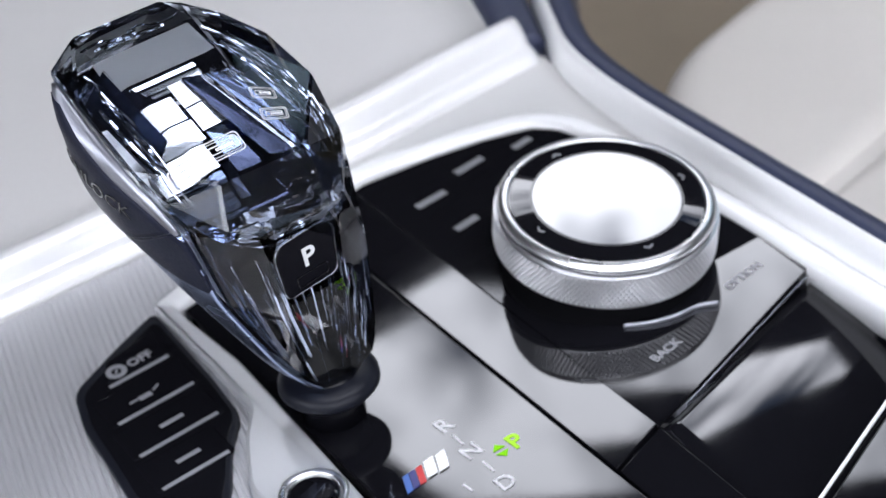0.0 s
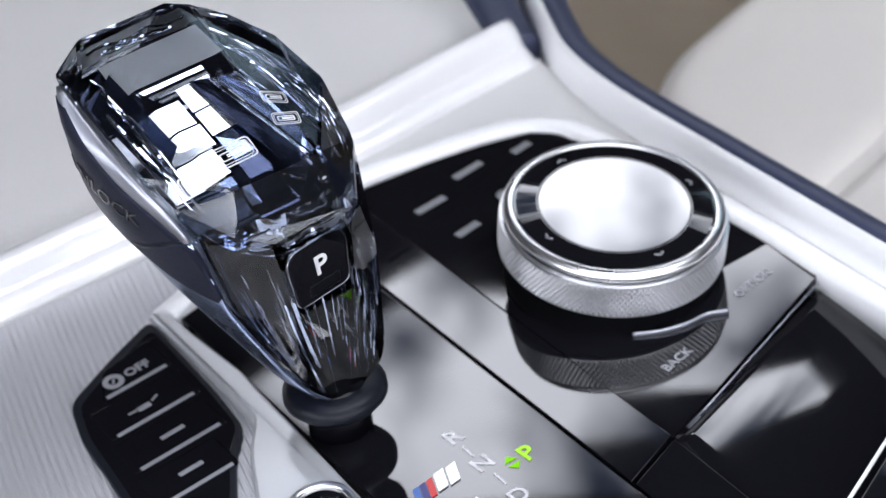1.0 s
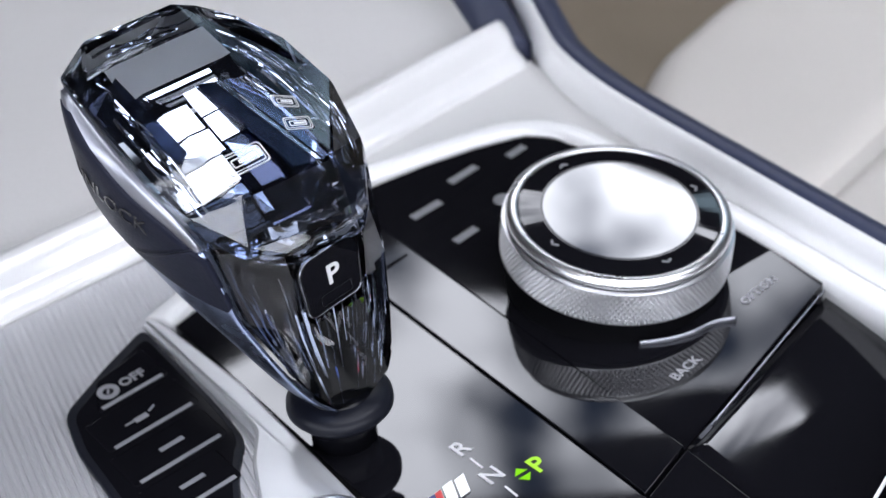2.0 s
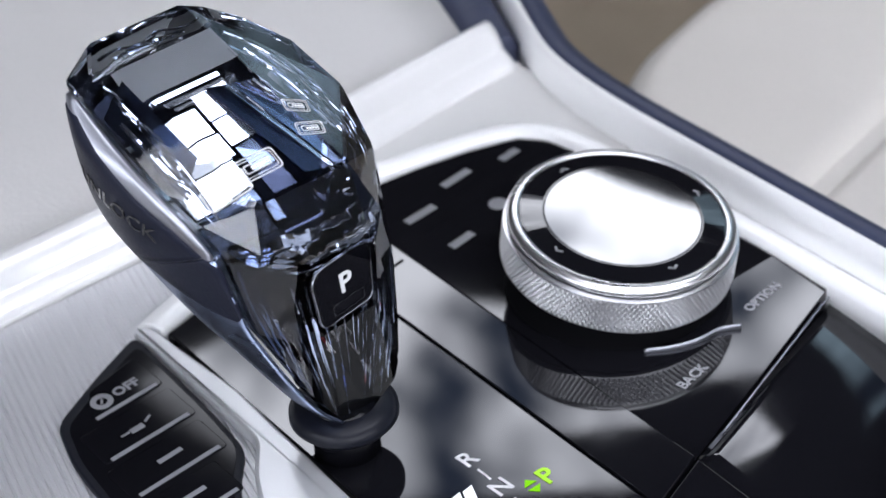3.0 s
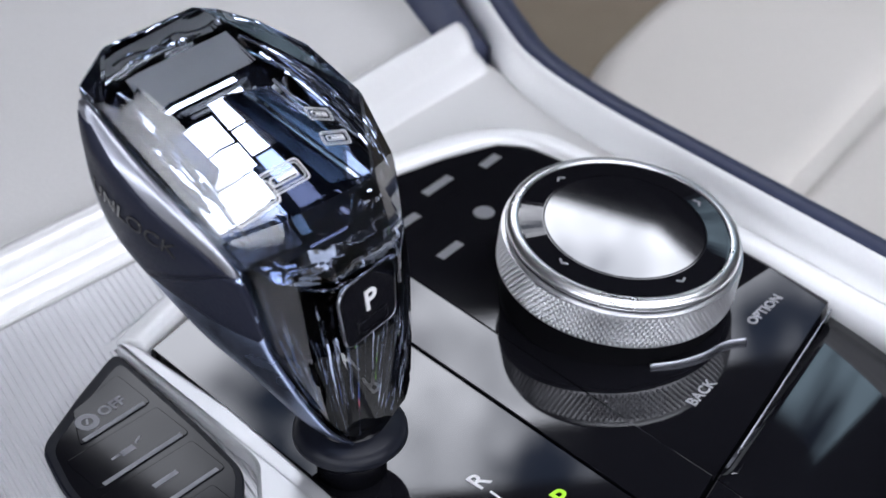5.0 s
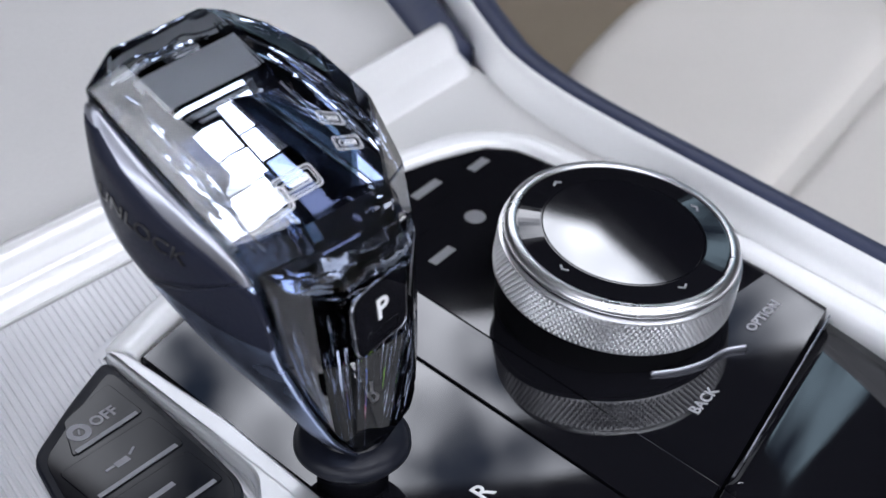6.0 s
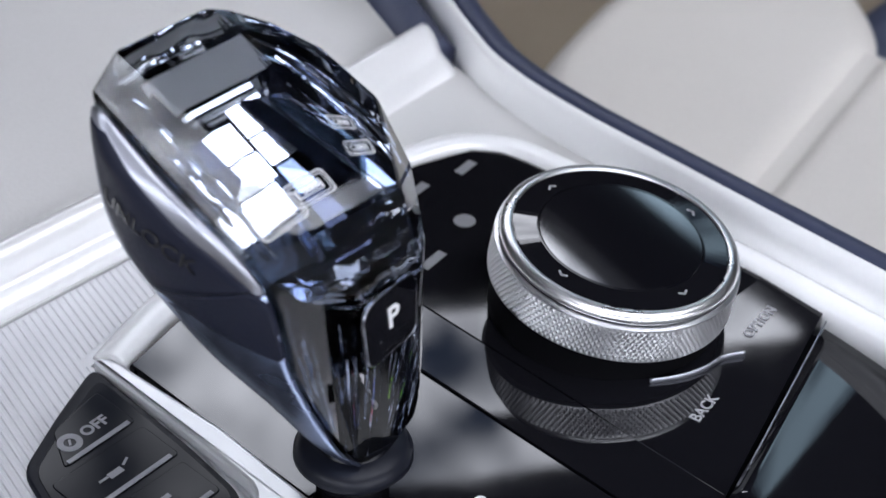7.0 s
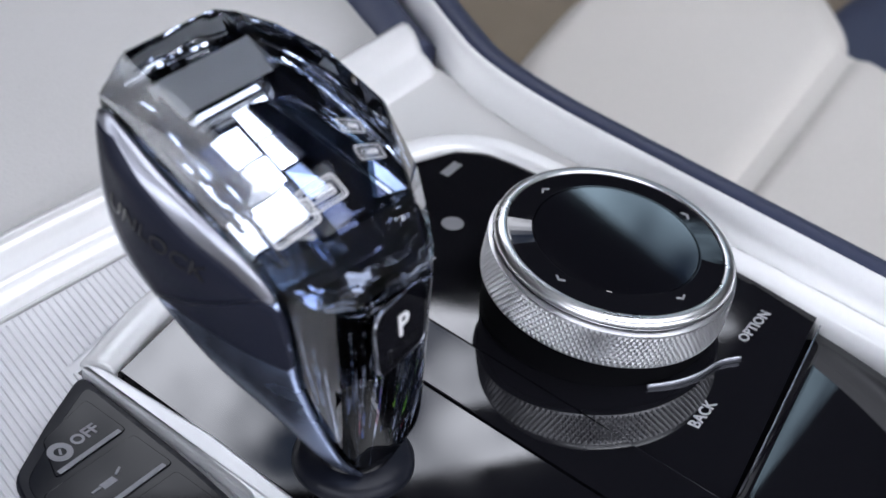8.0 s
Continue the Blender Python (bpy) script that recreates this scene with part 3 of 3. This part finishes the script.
low = bmesh.ops.extrude_edge_only(bm, edges=[e for e in bm.edges if e.is_boundary])
for v in low["geom"]:
    if isinstance(v, bmesh.types.BMVert):
        v.co.z = -32 * CM
bmesh.ops.recalc_face_normals(bm, faces=bm.faces)
part("skin", bm, DASH, dash, "", True)

# ---- gear selector ----
lever = thing("gear_selector", (0.35, 0.5, 0), "cut crystal gear selector with a dark metal side and park button", "gear lever")


def hull(points, bevel=0.0, m=None):
    bm = bmesh.new()
    for p in points:
        bm.verts.new(cm(*p))
    bmesh.ops.convex_hull(bm, input=bm.verts[:])
    bmesh.ops.delete(bm, geom=[v for v in bm.verts if not v.link_faces], context="VERTS")
    bmesh.ops.dissolve_limit(bm, angle_limit=radians(4), verts=bm.verts, edges=bm.edges)
    if bevel:
        bmesh.ops.bevel(bm, geom=bm.edges[:], offset=bevel * CM, segments=1, affect="EDGES", clamp_overlap=True)
    bmesh.ops.recalc_face_normals(bm, faces=bm.faces)
    return bm


CROWN = [(-3.24, 3.2, 9.5), (-2.5, 3.42, 9.93), (-0.45, 3.5, 9.9), (0.05, 3.46, 9.66), (0.75, 3.15, 9.28), (1.46, 2.58, 8.70), (1.80, 1.5, 8.02), (1.80, 0.6, 7.0)]
LEFT = [(-3.02, 1.8, 8.55), (-2.92, 0.7, 8.02), (-2.72, 0.0, 7.55), (-2.46, -0.42, 6.85), (-1.92, -0.3, 4.7), (-0.8, -0.25, 2.4)]
TIP = [(-0.1, -0.15, 1.35), (0.55, -0.2, 1.22), (1.25, -0.25, 1.8), (1.42, -0.2, 2.2)]
RIGHT = [(1.56, -0.1, 3.2), (1.68, 0.05, 4.6), (1.76, 0.35, 6.0)]
REAR = [(-1.2, -1.0, 6.45), (0.42, -0.94, 6.5), (0.60, -0.90, 6.0), (0.52, -0.9, 4.6), (-0.85, -0.9, 4.5), (-1.86, -0.84, 6.8), (-1.50, -0.74, 4.6), (1.10, -0.46, 6.3), (1.05, -0.46, 4.65)]
RIDGE = [(-1.66, -0.48, 7.78), (0.42, -0.45, 7.74)]
HIDDEN = [(-2.8, 3.3, 7.2), (0.3, 3.2, 7.0), (-1.6, 2.3, 4.6), (0.8, 1.9, 4.5), (0.0, 0.9, 1.7), (0.9, 0.9, 1.8)]
SHAPE = CROWN + LEFT + TIP + RIGHT + REAR + RIDGE + HIDDEN
crystal = part("crystal", hull(SHAPE, 0.05), CRYSTAL, lever, "smoked blue cut crystal")
mid = Vector((-0.6, 1.5, 6.6))
inner = [tuple(mid + (Vector(p) - mid) * 0.56 + Vector((0, -0.2, -0.75))) for p in CROWN + LEFT[:4] + REAR[:2] + RIDGE + HIDDEN[:2]]
part("core", hull(inner, 0.06), CORE, crystal, "dark mirrored core")
# two columns of mirrored steps on the left half of the core, broad bright ones beside narrow smoked ones, added to
# imitate reflected window light
def leaf(corners, thick=0.05):
    bm = bmesh.new()
    bm.faces.new([bm.verts.new(cm(*p)) for p in corners])
    bmesh.ops.recalc_face_normals(bm, faces=bm.faces)
    bmesh.ops.solidify(bm, geom=bm.faces[:], thickness=thick * CM)
    return bm


def inside(x, y, lift=0.0):
    return (x, y, 6.88 + 0.68 * (y - 0.4) + 0.05 * (x + 1.4) + lift)


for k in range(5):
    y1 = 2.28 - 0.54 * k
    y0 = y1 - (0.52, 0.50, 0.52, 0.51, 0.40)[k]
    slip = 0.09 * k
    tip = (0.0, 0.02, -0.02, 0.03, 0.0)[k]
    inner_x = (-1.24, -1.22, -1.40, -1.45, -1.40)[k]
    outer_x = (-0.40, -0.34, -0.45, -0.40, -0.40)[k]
    part("glare_step", leaf([inside(-2.55 + slip, y1), inside(inner_x + slip, y1 - 0.03, -tip), inside(inner_x + 0.06 + slip, y0 - 0.03, 0.02 - tip), inside(-2.46 + slip, y0, 0.02 + tip)]), GLARE if k < 3 else PLATE, crystal, "mirrored plate added to imitate window glare")
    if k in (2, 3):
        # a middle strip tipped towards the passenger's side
        part("glare_step", leaf([inside(inner_x + 0.03 + slip, y1 + 0.04, 0.02), inside(-1.20 + slip, y1 + 0.05, -0.03), inside(-1.14 + slip, y0 + 0.06, -0.01), inside(inner_x + 0.08 + slip, y0 + 0.05, 0.04)]), PLATE, crystal, "smoked mirrored strip added between the glare plates")
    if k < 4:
        part("glare_step", leaf([inside(-1.18 + slip, y1 + 0.18, -0.04), inside(outer_x + slip, y1 + 0.22, -0.08 + tip), inside(outer_x + 0.08 + slip, y0 + 0.22, -0.06), inside(-1.12 + slip, y0 + 0.18, -0.02)]), (GLARE, GLARE, PLATE, CORE)[k], crystal, "narrow mirrored plate added to imitate window glare")
# long bright and dark bands falling to the lower corner, added to imitate reflected stripes
for k, (xa, xb, mt) in enumerate(((-0.50, 0.05, CORE), (-0.02, 0.14, STREAK), (0.20, 0.62, PLATE), (0.66, 0.76, STREAK))):
    a = [(-0.45 + xa * 0.8, 2.4, 8.25 - 0.25 * xa), (-0.45 + xb * 0.8, 2.4, 8.25 - 0.25 * xb), (0.30 + xb, 0.2, 7.1 - 0.3 * xb), (0.30 + xa, 0.2, 7.1 - 0.3 * xa)]
    part("band", leaf(a, 0.04), mt, crystal, "long band added to imitate reflected stripes")
# grey plate added inside the crystal's front as reflected sheen, bright glare slats below it
SA, SB, SC, SD = Vector((-2.35, 3.02, 9.25)), Vector((-0.15, 3.05, 9.3)), Vector((0.25, 2.35, 7.9)), Vector((-2.0, 2.3, 7.9))
bm = bmesh.new()
bm.faces.new([bm.verts.new(p * CM) for p in (SA, SB, SB.lerp(SC, 0.52), SA.lerp(SD, 0.52))])
bmesh.ops.solidify(bm, geom=bm.faces[:], thickness=0.0006)
part("sheen_plate", bm, SHEEN, crystal, "grey plate added to imitate the facet's sheen")
for k in range(3):
    t0, t1 = 0.58 + 0.11 * k, 0.62 + 0.11 * k
    lean = Vector((0, -0.05 - 0.03 * (k % 2), 0.03 * k))
    part("glare_slat", leaf([tuple(p) for p in (SA.lerp(SD, t0).lerp(SB.lerp(SC, t0), 0.12 + 0.05 * k), SA.lerp(SD, t0).lerp(SB.lerp(SC, t0), 0.78), SA.lerp(SD, t1).lerp(SB.lerp(SC, t1), 0.78) + lean, SA.lerp(SD, t1).lerp(SB.lerp(SC, t1), 0.14 + 0.05 * k) + lean)]), GLARE, crystal, "bright slat added to imitate a line of glare")
# a mirrored plate below the chamfer beside the metal side, added for its sky reflection
bm = bmesh.new()
q = [bm.verts.new(cm(*p)) for p in ((-2.82, 2.7, 8.58), (-2.2, 2.9, 9.08), (-1.90, 1.0, 8.14), (-2.48, 0.7, 7.62))]
bm.faces.new(q)
bmesh.ops.solidify(bm, geom=bm.faces[:], thickness=0.0006)
part("chamfer_sheen", bm, PLATE, crystal, "mirrored plate added for the chamfer's sky reflection")
# fluted stem inside the lower crystal
bm = bmesh.new()
rows = []
for j in range(9):
    t = j / 8
    c = Vector((-0.25, 0.55, 6.0)).lerp(Vector((0.45, 0.28, 1.75)), t)
    r = 1.60 * (1 - t) + 0.46 * t
    rows.append([bm.verts.new(cm(c.x + 1.05 * r * (1 + (0.08 if i % 2 else -0.07)) * math.cos(math.tau * i / 96), c.y + 0.72 * r * (1 + (0.08 if i % 2 else -0.07)) * math.sin(math.tau * i / 96), c.z)) for i in range(96)])
for a, b in zip(rows, rows[1:]):
    for i in range(96):
        bm.faces.new((a[i], a[(i + 1) % 96], b[(i + 1) % 96], b[i]))
bm.faces.new(rows[0][::-1]), bm.faces.new(rows[-1])
bmesh.ops.recalc_face_normals(bm, faces=bm.faces)
part("fluted_stem", bm, FLUTE, crystal, "mirrored fluted stem")
# long mirrored strips added just inside the crystal's edges as streaks of highlight
def strip(points, width, m_up):
    bm = bmesh.new()
    line = curve_through(points, 5)
    rings = []
    for i, p in enumerate(line):
        d = (line[min(i + 1, len(line) - 1)] - line[max(i - 1, 0)]).normalized()
        sdir = d.cross(m_up).normalized() * width / 2
        n = d.cross(sdir).normalized() * 0.02
        rings.append([bm.verts.new((p + q) * CM) for q in (sdir + n, sdir - n, -sdir - n, -sdir + n)])
    for a, b in zip(rings, rings[1:]):
        for i in range(4):
            bm.faces.new((a[i], a[(i + 1) % 4], b[(i + 1) % 4], b[i]))
    bm.faces.new(rings[0]), bm.faces.new(rings[-1][::-1])
    bmesh.ops.recalc_face_normals(bm, faces=bm.faces)
    return bm


def streaks(points, count, spread, up, widths, seed):
    """Thin wavering mirrored strips scattered along a line inside the crystal, added as highlights."""
    rnd = random.Random(seed)
    line = [Vector(p) for p in points]
    for _ in range(count):
        shift = Vector(rnd.uniform(-1, 1) * q for q in spread)
        a = rnd.uniform(0.0, 0.45) * (len(line) - 1)
        b = a + rnd.uniform(0.35, 0.65) * (len(line) - 1)
        pts = []
        for m in range(5):
            t = min(a + (b - a) * m / 4, len(line) - 1.001)
            pts.append(line[int(t)].lerp(line[int(t) + 1], t - int(t)) + shift + Vector(rnd.uniform(-0.05, 0.05) for _ in range(3)))
        tilt = up + Vector(rnd.uniform(-0.6, 0.6) for _ in range(3))
        part("glint_strip", strip(pts, rnd.uniform(*widths), tilt), STREAK, crystal, "thin mirrored strip added as a glint")


streaks([(-0.1, 3.05, 9.15), (0.55, 2.6, 8.62), (1.02, 1.85, 7.9), (1.22, 1.0, 7.15), (1.15, 0.4, 6.5)], 18, (0.26, 0.10, 0.22), Vector((0.2, -0.3, 0.8)), (0.02, 0.075), 5)
streaks([(-2.62, 2.9, 9.1), (-2.45, 1.8, 8.4), (-2.3, 0.8, 7.85), (-2.0, 0.05, 7.15)], 12, (0.22, 0.08, 0.18), Vector((-0.3, -0.2, 0.8)), (0.02, 0.07), 8)
streaks([(-2.45, 3.08, 9.5), (-1.3, 3.12, 9.52), (-0.2, 3.08, 9.45)], 7, (0.08, 0.12, 0.14), Vector((0, -0.3, 0.8)), (0.02, 0.06), 3)
# pleated dark mirror just inside the tapering rear face, added to block the bright bracket
top_line = curve_through([(-2.28, -0.22, 6.9), (-1.80, -0.60, 6.5), (-1.0, -0.80, 6.1), (0.45, -0.78, 6.0), (1.02, -0.34, 6.0), (1.55, 0.16, 6.1)], 12)
low_line = curve_through([(-0.98, -0.10, 2.75), (-0.5, -0.12, 2.0), (0.0, -0.06, 1.5), (0.5, -0.1, 1.4), (0.95, -0.14, 1.75), (1.22, -0.08, 2.3)], 12)
bm = bmesh.new()
rows, back = [], []
for i, (a, b) in enumerate(zip(top_line, low_line)):
    d = Vector((0.1 * (i / 30 - 1), 1, 0)) * (0.11 if i % 2 else -0.01) * random.uniform(0.5, 1.5)
    rows.append([bm.verts.new((a.lerp(b, t) + d * (1 - 0.5 * t)) * CM) for t in (0, 0.25, 0.5, 0.75, 1)])
    back.append([bm.verts.new((a.lerp(b, t) + Vector((0, 0.16, 0))) * CM) for t in (0, 0.25, 0.5, 0.75, 1)])
for sheet in (rows, back):
    for a, b in zip(sheet, sheet[1:]):
        for j in range(4):
            bm.faces.new((a[j], a[j + 1], b[j + 1], b[j]))
for i in range(len(rows) - 1):
    for j in (0, 4):
        bm.faces.new((rows[i][j], rows[i + 1][j], back[i + 1][j], back[i][j]))
bmesh.ops.recalc_face_normals(bm, faces=bm.faces)
part("pleated_blocker", bm, FLUTE, crystal, "pleated dark mirror added to darken the lower crystal")
# thin bright strips added down the pleats to imitate streaked highlights
for i in [*range(2, len(top_line) - 1), *range(2, len(top_line) - 1)]:
    if random.random() < 0.55:
        a, b = top_line[i], low_line[i]
        t0, t1 = random.uniform(0.0, 0.45), random.uniform(0.55, 1.0)
        off = Vector((random.uniform(-0.03, 0.03), -0.03, 0))
        wiggle = Vector((random.uniform(-0.05, 0.05), 0.02, 0))
        part("glint_strip", strip([a.lerp(b, t0) + off, a.lerp(b, (t0 + t1) / 2) + off + wiggle, a.lerp(b, t1) + off], random.uniform(0.012, 0.04), Vector((random.uniform(-0.7, 0.7), -1, random.uniform(0.0, 0.9)))), STREAK, crystal, "thin mirrored strip added as a glint")
# crumpled mirror band where core and stem meet
bm = bmesh.new()
rows = []
for j in range(7):
    ring = []
    for i in range(72):
        a = math.tau * i / 72
        r = 1.0 + 0.16 * noise.noise((3.1 * math.cos(a), 3.1 * math.sin(a), 0.9 * j)) + 0.05 * random.uniform(-1, 1)
        ring.append(bm.verts.new(cm(-0.3 + 1.95 * r * math.cos(a), 0.75 + 1.22 * r * math.sin(a), 6.75 - 0.16 * j)))
    rows.append(ring)
for a, b in zip(rows, rows[1:]):
    for i in range(72):
        bm.faces.new((a[i], a[(i + 1) % 72], b[(i + 1) % 72], b[i]))
bmesh.ops.recalc_face_normals(bm, faces=bm.faces)
part("crumpled_band", bm, STREAK, crystal, "crumpled mirrored band", True)

# side shell: ruled between its front and rear edges
FE = curve_through([(-3.26, 3.18, 9.22), (-3.28, 3.22, 8.75), (-3.26, 3.08, 7.45), (-3.12, 2.75, 6.45), (-2.55, 2.4, 5.15), (-2.0, 1.85, 4.0), (-1.45, 1.3, 3.1), (-0.9, 0.8, 2.3), (-0.2, 0.55, 1.4)], 6)
RE = curve_through([(-3.26, 3.0, 9.25), (-3.16, 1.8, 8.52), (-3.06, 0.7, 7.98), (-2.88, -0.02, 7.48), (-2.64, -0.42, 6.75), (-2.37, -0.43, 5.75), (-2.06, -0.36, 4.7), (-0.95, -0.32, 2.4), (-0.15, -0.22, 1.38)], 6)


def ruled(s0, s1, w0, w1, lift, thick=0.25, taper=None):
    """A curved plate over a stretch of the shell, s from its top to its foot and w from front to rear."""
    bm = bmesh.new()
    ns, nw = 26, 12
    outer, inner_side = [], []
    for i in range(ns + 1):
        s = s0 + (s1 - s0) * i / ns
        k = s * (len(FE) - 1)
        a, q = min(int(k), len(FE) - 2), k - min(int(k), len(FE) - 2)
        f, r = FE[a].lerp(FE[a + 1], q), RE[a].lerp(RE[a + 1], q)
        wa, wb = (w0, w1) if taper is None else taper(s)
        ro, ri = [], []
        for j in range(nw + 1):
            w = wa + (wb - wa) * j / nw
            out = Vector((-1, -0.15, -0.12)).normalized()
            p = f.lerp(r, w) + out * (0.30 * math.sin(math.pi * w) * (1 - 0.6 * s) * min(1.0, s / 0.14) + lift)
            ro.append(bm.verts.new(p * CM))
            ri.append(bm.verts.new((p - out * thick) * CM))
        outer.append(ro), inner_side.append(ri)
    for g2, flip in ((outer, False), (inner_side, True)):
        for a, b in zip(g2, g2[1:]):
            for j in range(nw):
                q = (a[j], b[j], b[j + 1], a[j + 1])
                bm.faces.new(q[::-1] if flip else q)
    for i in range(ns):
        for j in (0, nw):
            bm.faces.new((outer[i][j], outer[i + 1][j], inner_side[i + 1][j], inner_side[i][j]))
    for j in range(nw):
        for i in (0, ns):
            bm.faces.new((outer[i][j], outer[i][j + 1], inner_side[i][j + 1], inner_side[i][j]))
    bmesh.ops.recalc_face_normals(bm, faces=bm.faces)
    return bm


part("side_frame", ruled(0.0, 0.47, 0.0, 1.0, 0.0, 0.08), FRAME, lever, "satin chrome side frame", True)
pad = part("side_pad", ruled(0.06, 0.455, 0.06, 0.80, 0.03, 0.1, lambda s: (0.07, 0.66 + 0.28 * max(0, (s - 0.06) / 0.395))), PAD, lever, "dark soft-touch side pad", True)
part("lower_pad", ruled(0.46, 0.68, 0.04, 1.0, 0.03, 0.1, lambda s: (0.07 + 0.88 * max(0.0, (s - 0.46) / 0.22) ** 0.95, 0.94 + 0.06 * min(1, (s - 0.46) / 0.03))), PAD, lever, "dark soft-touch lower pad", True)
part("bracket", ruled(0.475, 1.0, 0.0, 1.0, 0.0, 0.08), GUNMETAL, lever, "blued satin metal bracket", True)
U, K = Vector((-3.40, 2.65, 7.75)), Vector((-3.62, 0.9, 7.15))
along = (K - U).normalized()
out = Vector((-1, -0.12, -0.1))
out = (out - along * out.dot(along)).normalized()
up = out.cross(along)
tm = Matrix((along, up, out)).transposed().to_4x4()
tm.translation = ((U + K) / 2 + out * 0.13) * CM
word = lettering("pad_word", "UNLOCK", 0.50, tm, ENGRAVED, pad, 0.0002, "embossed word UNLOCK")
# lay the letters on the curved pad
pbm = bmesh.new()
pbm.from_mesh(pad.data)
tree = BVHTree.FromBMesh(pbm)
for v in word.data.vertices:
    high = (v.co - tm.translation).dot(out)
    hit_at = tree.ray_cast(v.co + out * 0.01, -out)[0]
    if hit_at:
        v.co = hit_at + out * (0.00028 + 0.5 * high)
pbm.free()

# park button on the rear facet
BN = Vector((0.156, -0.988, 0.13)).normalized()
BX = Vector((0.988, 0.156, 0.0))
BY = BN.cross(BX)
BMX = Matrix((BX, BY, BN)).transposed().to_4x4()
BMX.translation = cm(-0.30, -1.02, 5.5)
BMX = BMX @ Matrix.Diagonal((0.92, 0.78, 1.0, 1.0))
button = part("park_button", prism(rounded([(-0.78, -0.76), (0.68, -0.76), (0.84, 0.56), (0.64, 0.80), (-0.66, 0.80), (-0.84, 0.55)], 0.2, 4), -0.04, 0.04, 0.03), BUTTON, lever, "gloss black park button")
button.data.transform(BMX)
lettering("button_letter", "P", 0.74, BMX @ pose(0.02 * CM, 0.1 * CM, 0.055 * CM), PRINT, button, 0.0001, "white letter P", 0.012)
rim_line = rounded([(-0.78, -0.76), (0.68, -0.76), (0.84, 0.56), (0.64, 0.80), (-0.66, 0.80), (-0.84, 0.55)], 0.2, 4)
rim_line = [Vector(p) for p in rim_line + rim_line[:1]]
bm = sweep(rim_line, [(-0.035, -0.04), (-0.035, 0.03), (-0.026, 0.045), (-0.014, 0.045), (-0.005, 0.03), (-0.005, -0.04)])
bmesh.ops.transform(bm, matrix=BMX, verts=bm.verts)
part("button_rim", bm, DARKRIM, button, "thin dark chrome rim", True)
bm = prism(rounded([(-0.42, -0.6), (0.42, -0.6), (0.42, -0.34), (-0.42, -0.34)], 0.06, 3), 0.03, 0.06, 0.01)
bmesh.ops.transform(bm, matrix=BMX, verts=bm.verts)
part("button_lamp", bm, PIANO, button, "small dark indicator window")
slot = [Vector(p) for p in rounded([(-0.44, -0.62), (0.44, -0.62), (0.44, -0.32), (-0.44, -0.32)], 0.06, 3)]
bm = sweep(slot + slot[:1], [(-0.015, 0.03), (-0.015, 0.065), (0.015, 0.065), (0.015, 0.03)])
bmesh.ops.transform(bm, matrix=BMX, verts=bm.verts)
part("lamp_edge", bm, DARKRIM, button, "thin bright edge round the indicator")

# engraved emblems on the crystal's facets: three nested outlines round a stroke
def emblem(m, k):
    bm = bmesh.new()
    for w, h, r, line in ((0.40, 0.21, 0.09, 0.026), (0.345, 0.155, 0.06, 0.016), (0.25, 0.085, 0.035, 0.026)):
        outer = rounded([(-w, -h), (w, -h), (w, h), (-w, h)], r, 3)
        inner_line = [(x * (1 - line / w), y * (1 - line / h)) for x, y in outer]
        va, vb = ([bm.verts.new(cm(x * k, y * k, 0)) for x, y in ring] for ring in (outer, inner_line))
        for i in range(len(va)):
            j = (i + 1) % len(va)
            bm.faces.new((va[i], va[j], vb[j], vb[i]))
    bmesh.ops.solidify(bm, geom=bm.faces[:], thickness=0.00006)
    for w, h, x, y in ((0.36, 0.022, 0.06, 0.018), (0.36, 0.022, 0.06, -0.018)):
        bmesh.ops.create_cube(bm, size=1, matrix=flat(x * k, y * k, 0) @ Matrix.Diagonal((w * k * CM, h * k * CM, 0.006 * CM, 1)))
    bmesh.ops.transform(bm, matrix=m, verts=bm.verts)
    return bm


cbm = bmesh.new()
cbm.from_mesh(crystal.data)
facets = BVHTree.FromBMesh(cbm)
for x, y, k, tilt, turn in ((-1.96, 0.02, 1.18, 0.0, 2), (-1.16, 0.14, 1.18, 0.0, 2), (0.32, 0.92, 0.74, -0.30, -8), (0.24, 0.38, 0.74, -0.30, -8)):
    spot, tn, _, _ = facets.ray_cast(cm(x, y, 14), Vector((0, 0, -1)))
    TX = Vector((math.cos(radians(turn)), math.sin(radians(turn)), tilt))
    TX = (TX - tn * TX.dot(tn)).normalized()
    m = Matrix((TX, tn.cross(TX).normalized(), tn)).transposed().to_4x4()
    m.translation = spot + tn * 0.00005
    part("emblem", emblem(m, k), ETCH, crystal, "fine white engraved emblem")
cbm.free()

# collar and foot
part("collar", lathe([(0.7, 1.30), (1.0, 1.26), (1.16, 1.10), (1.17, 0.95), (1.05, 0.80), (0.8, 0.74)], 64, flat(0.38, 0.5)), RUBBER, lever, "dark rubber collar", True)
part("stem", lathe([(0, 1.6), (0.7, 1.5), (0.8, 0.75), (0.72, 0.5), (0.72, 0.0), (0, 0.0)], 48, flat(0.38, 0.5)), BUTTON, lever, "black stem", True)
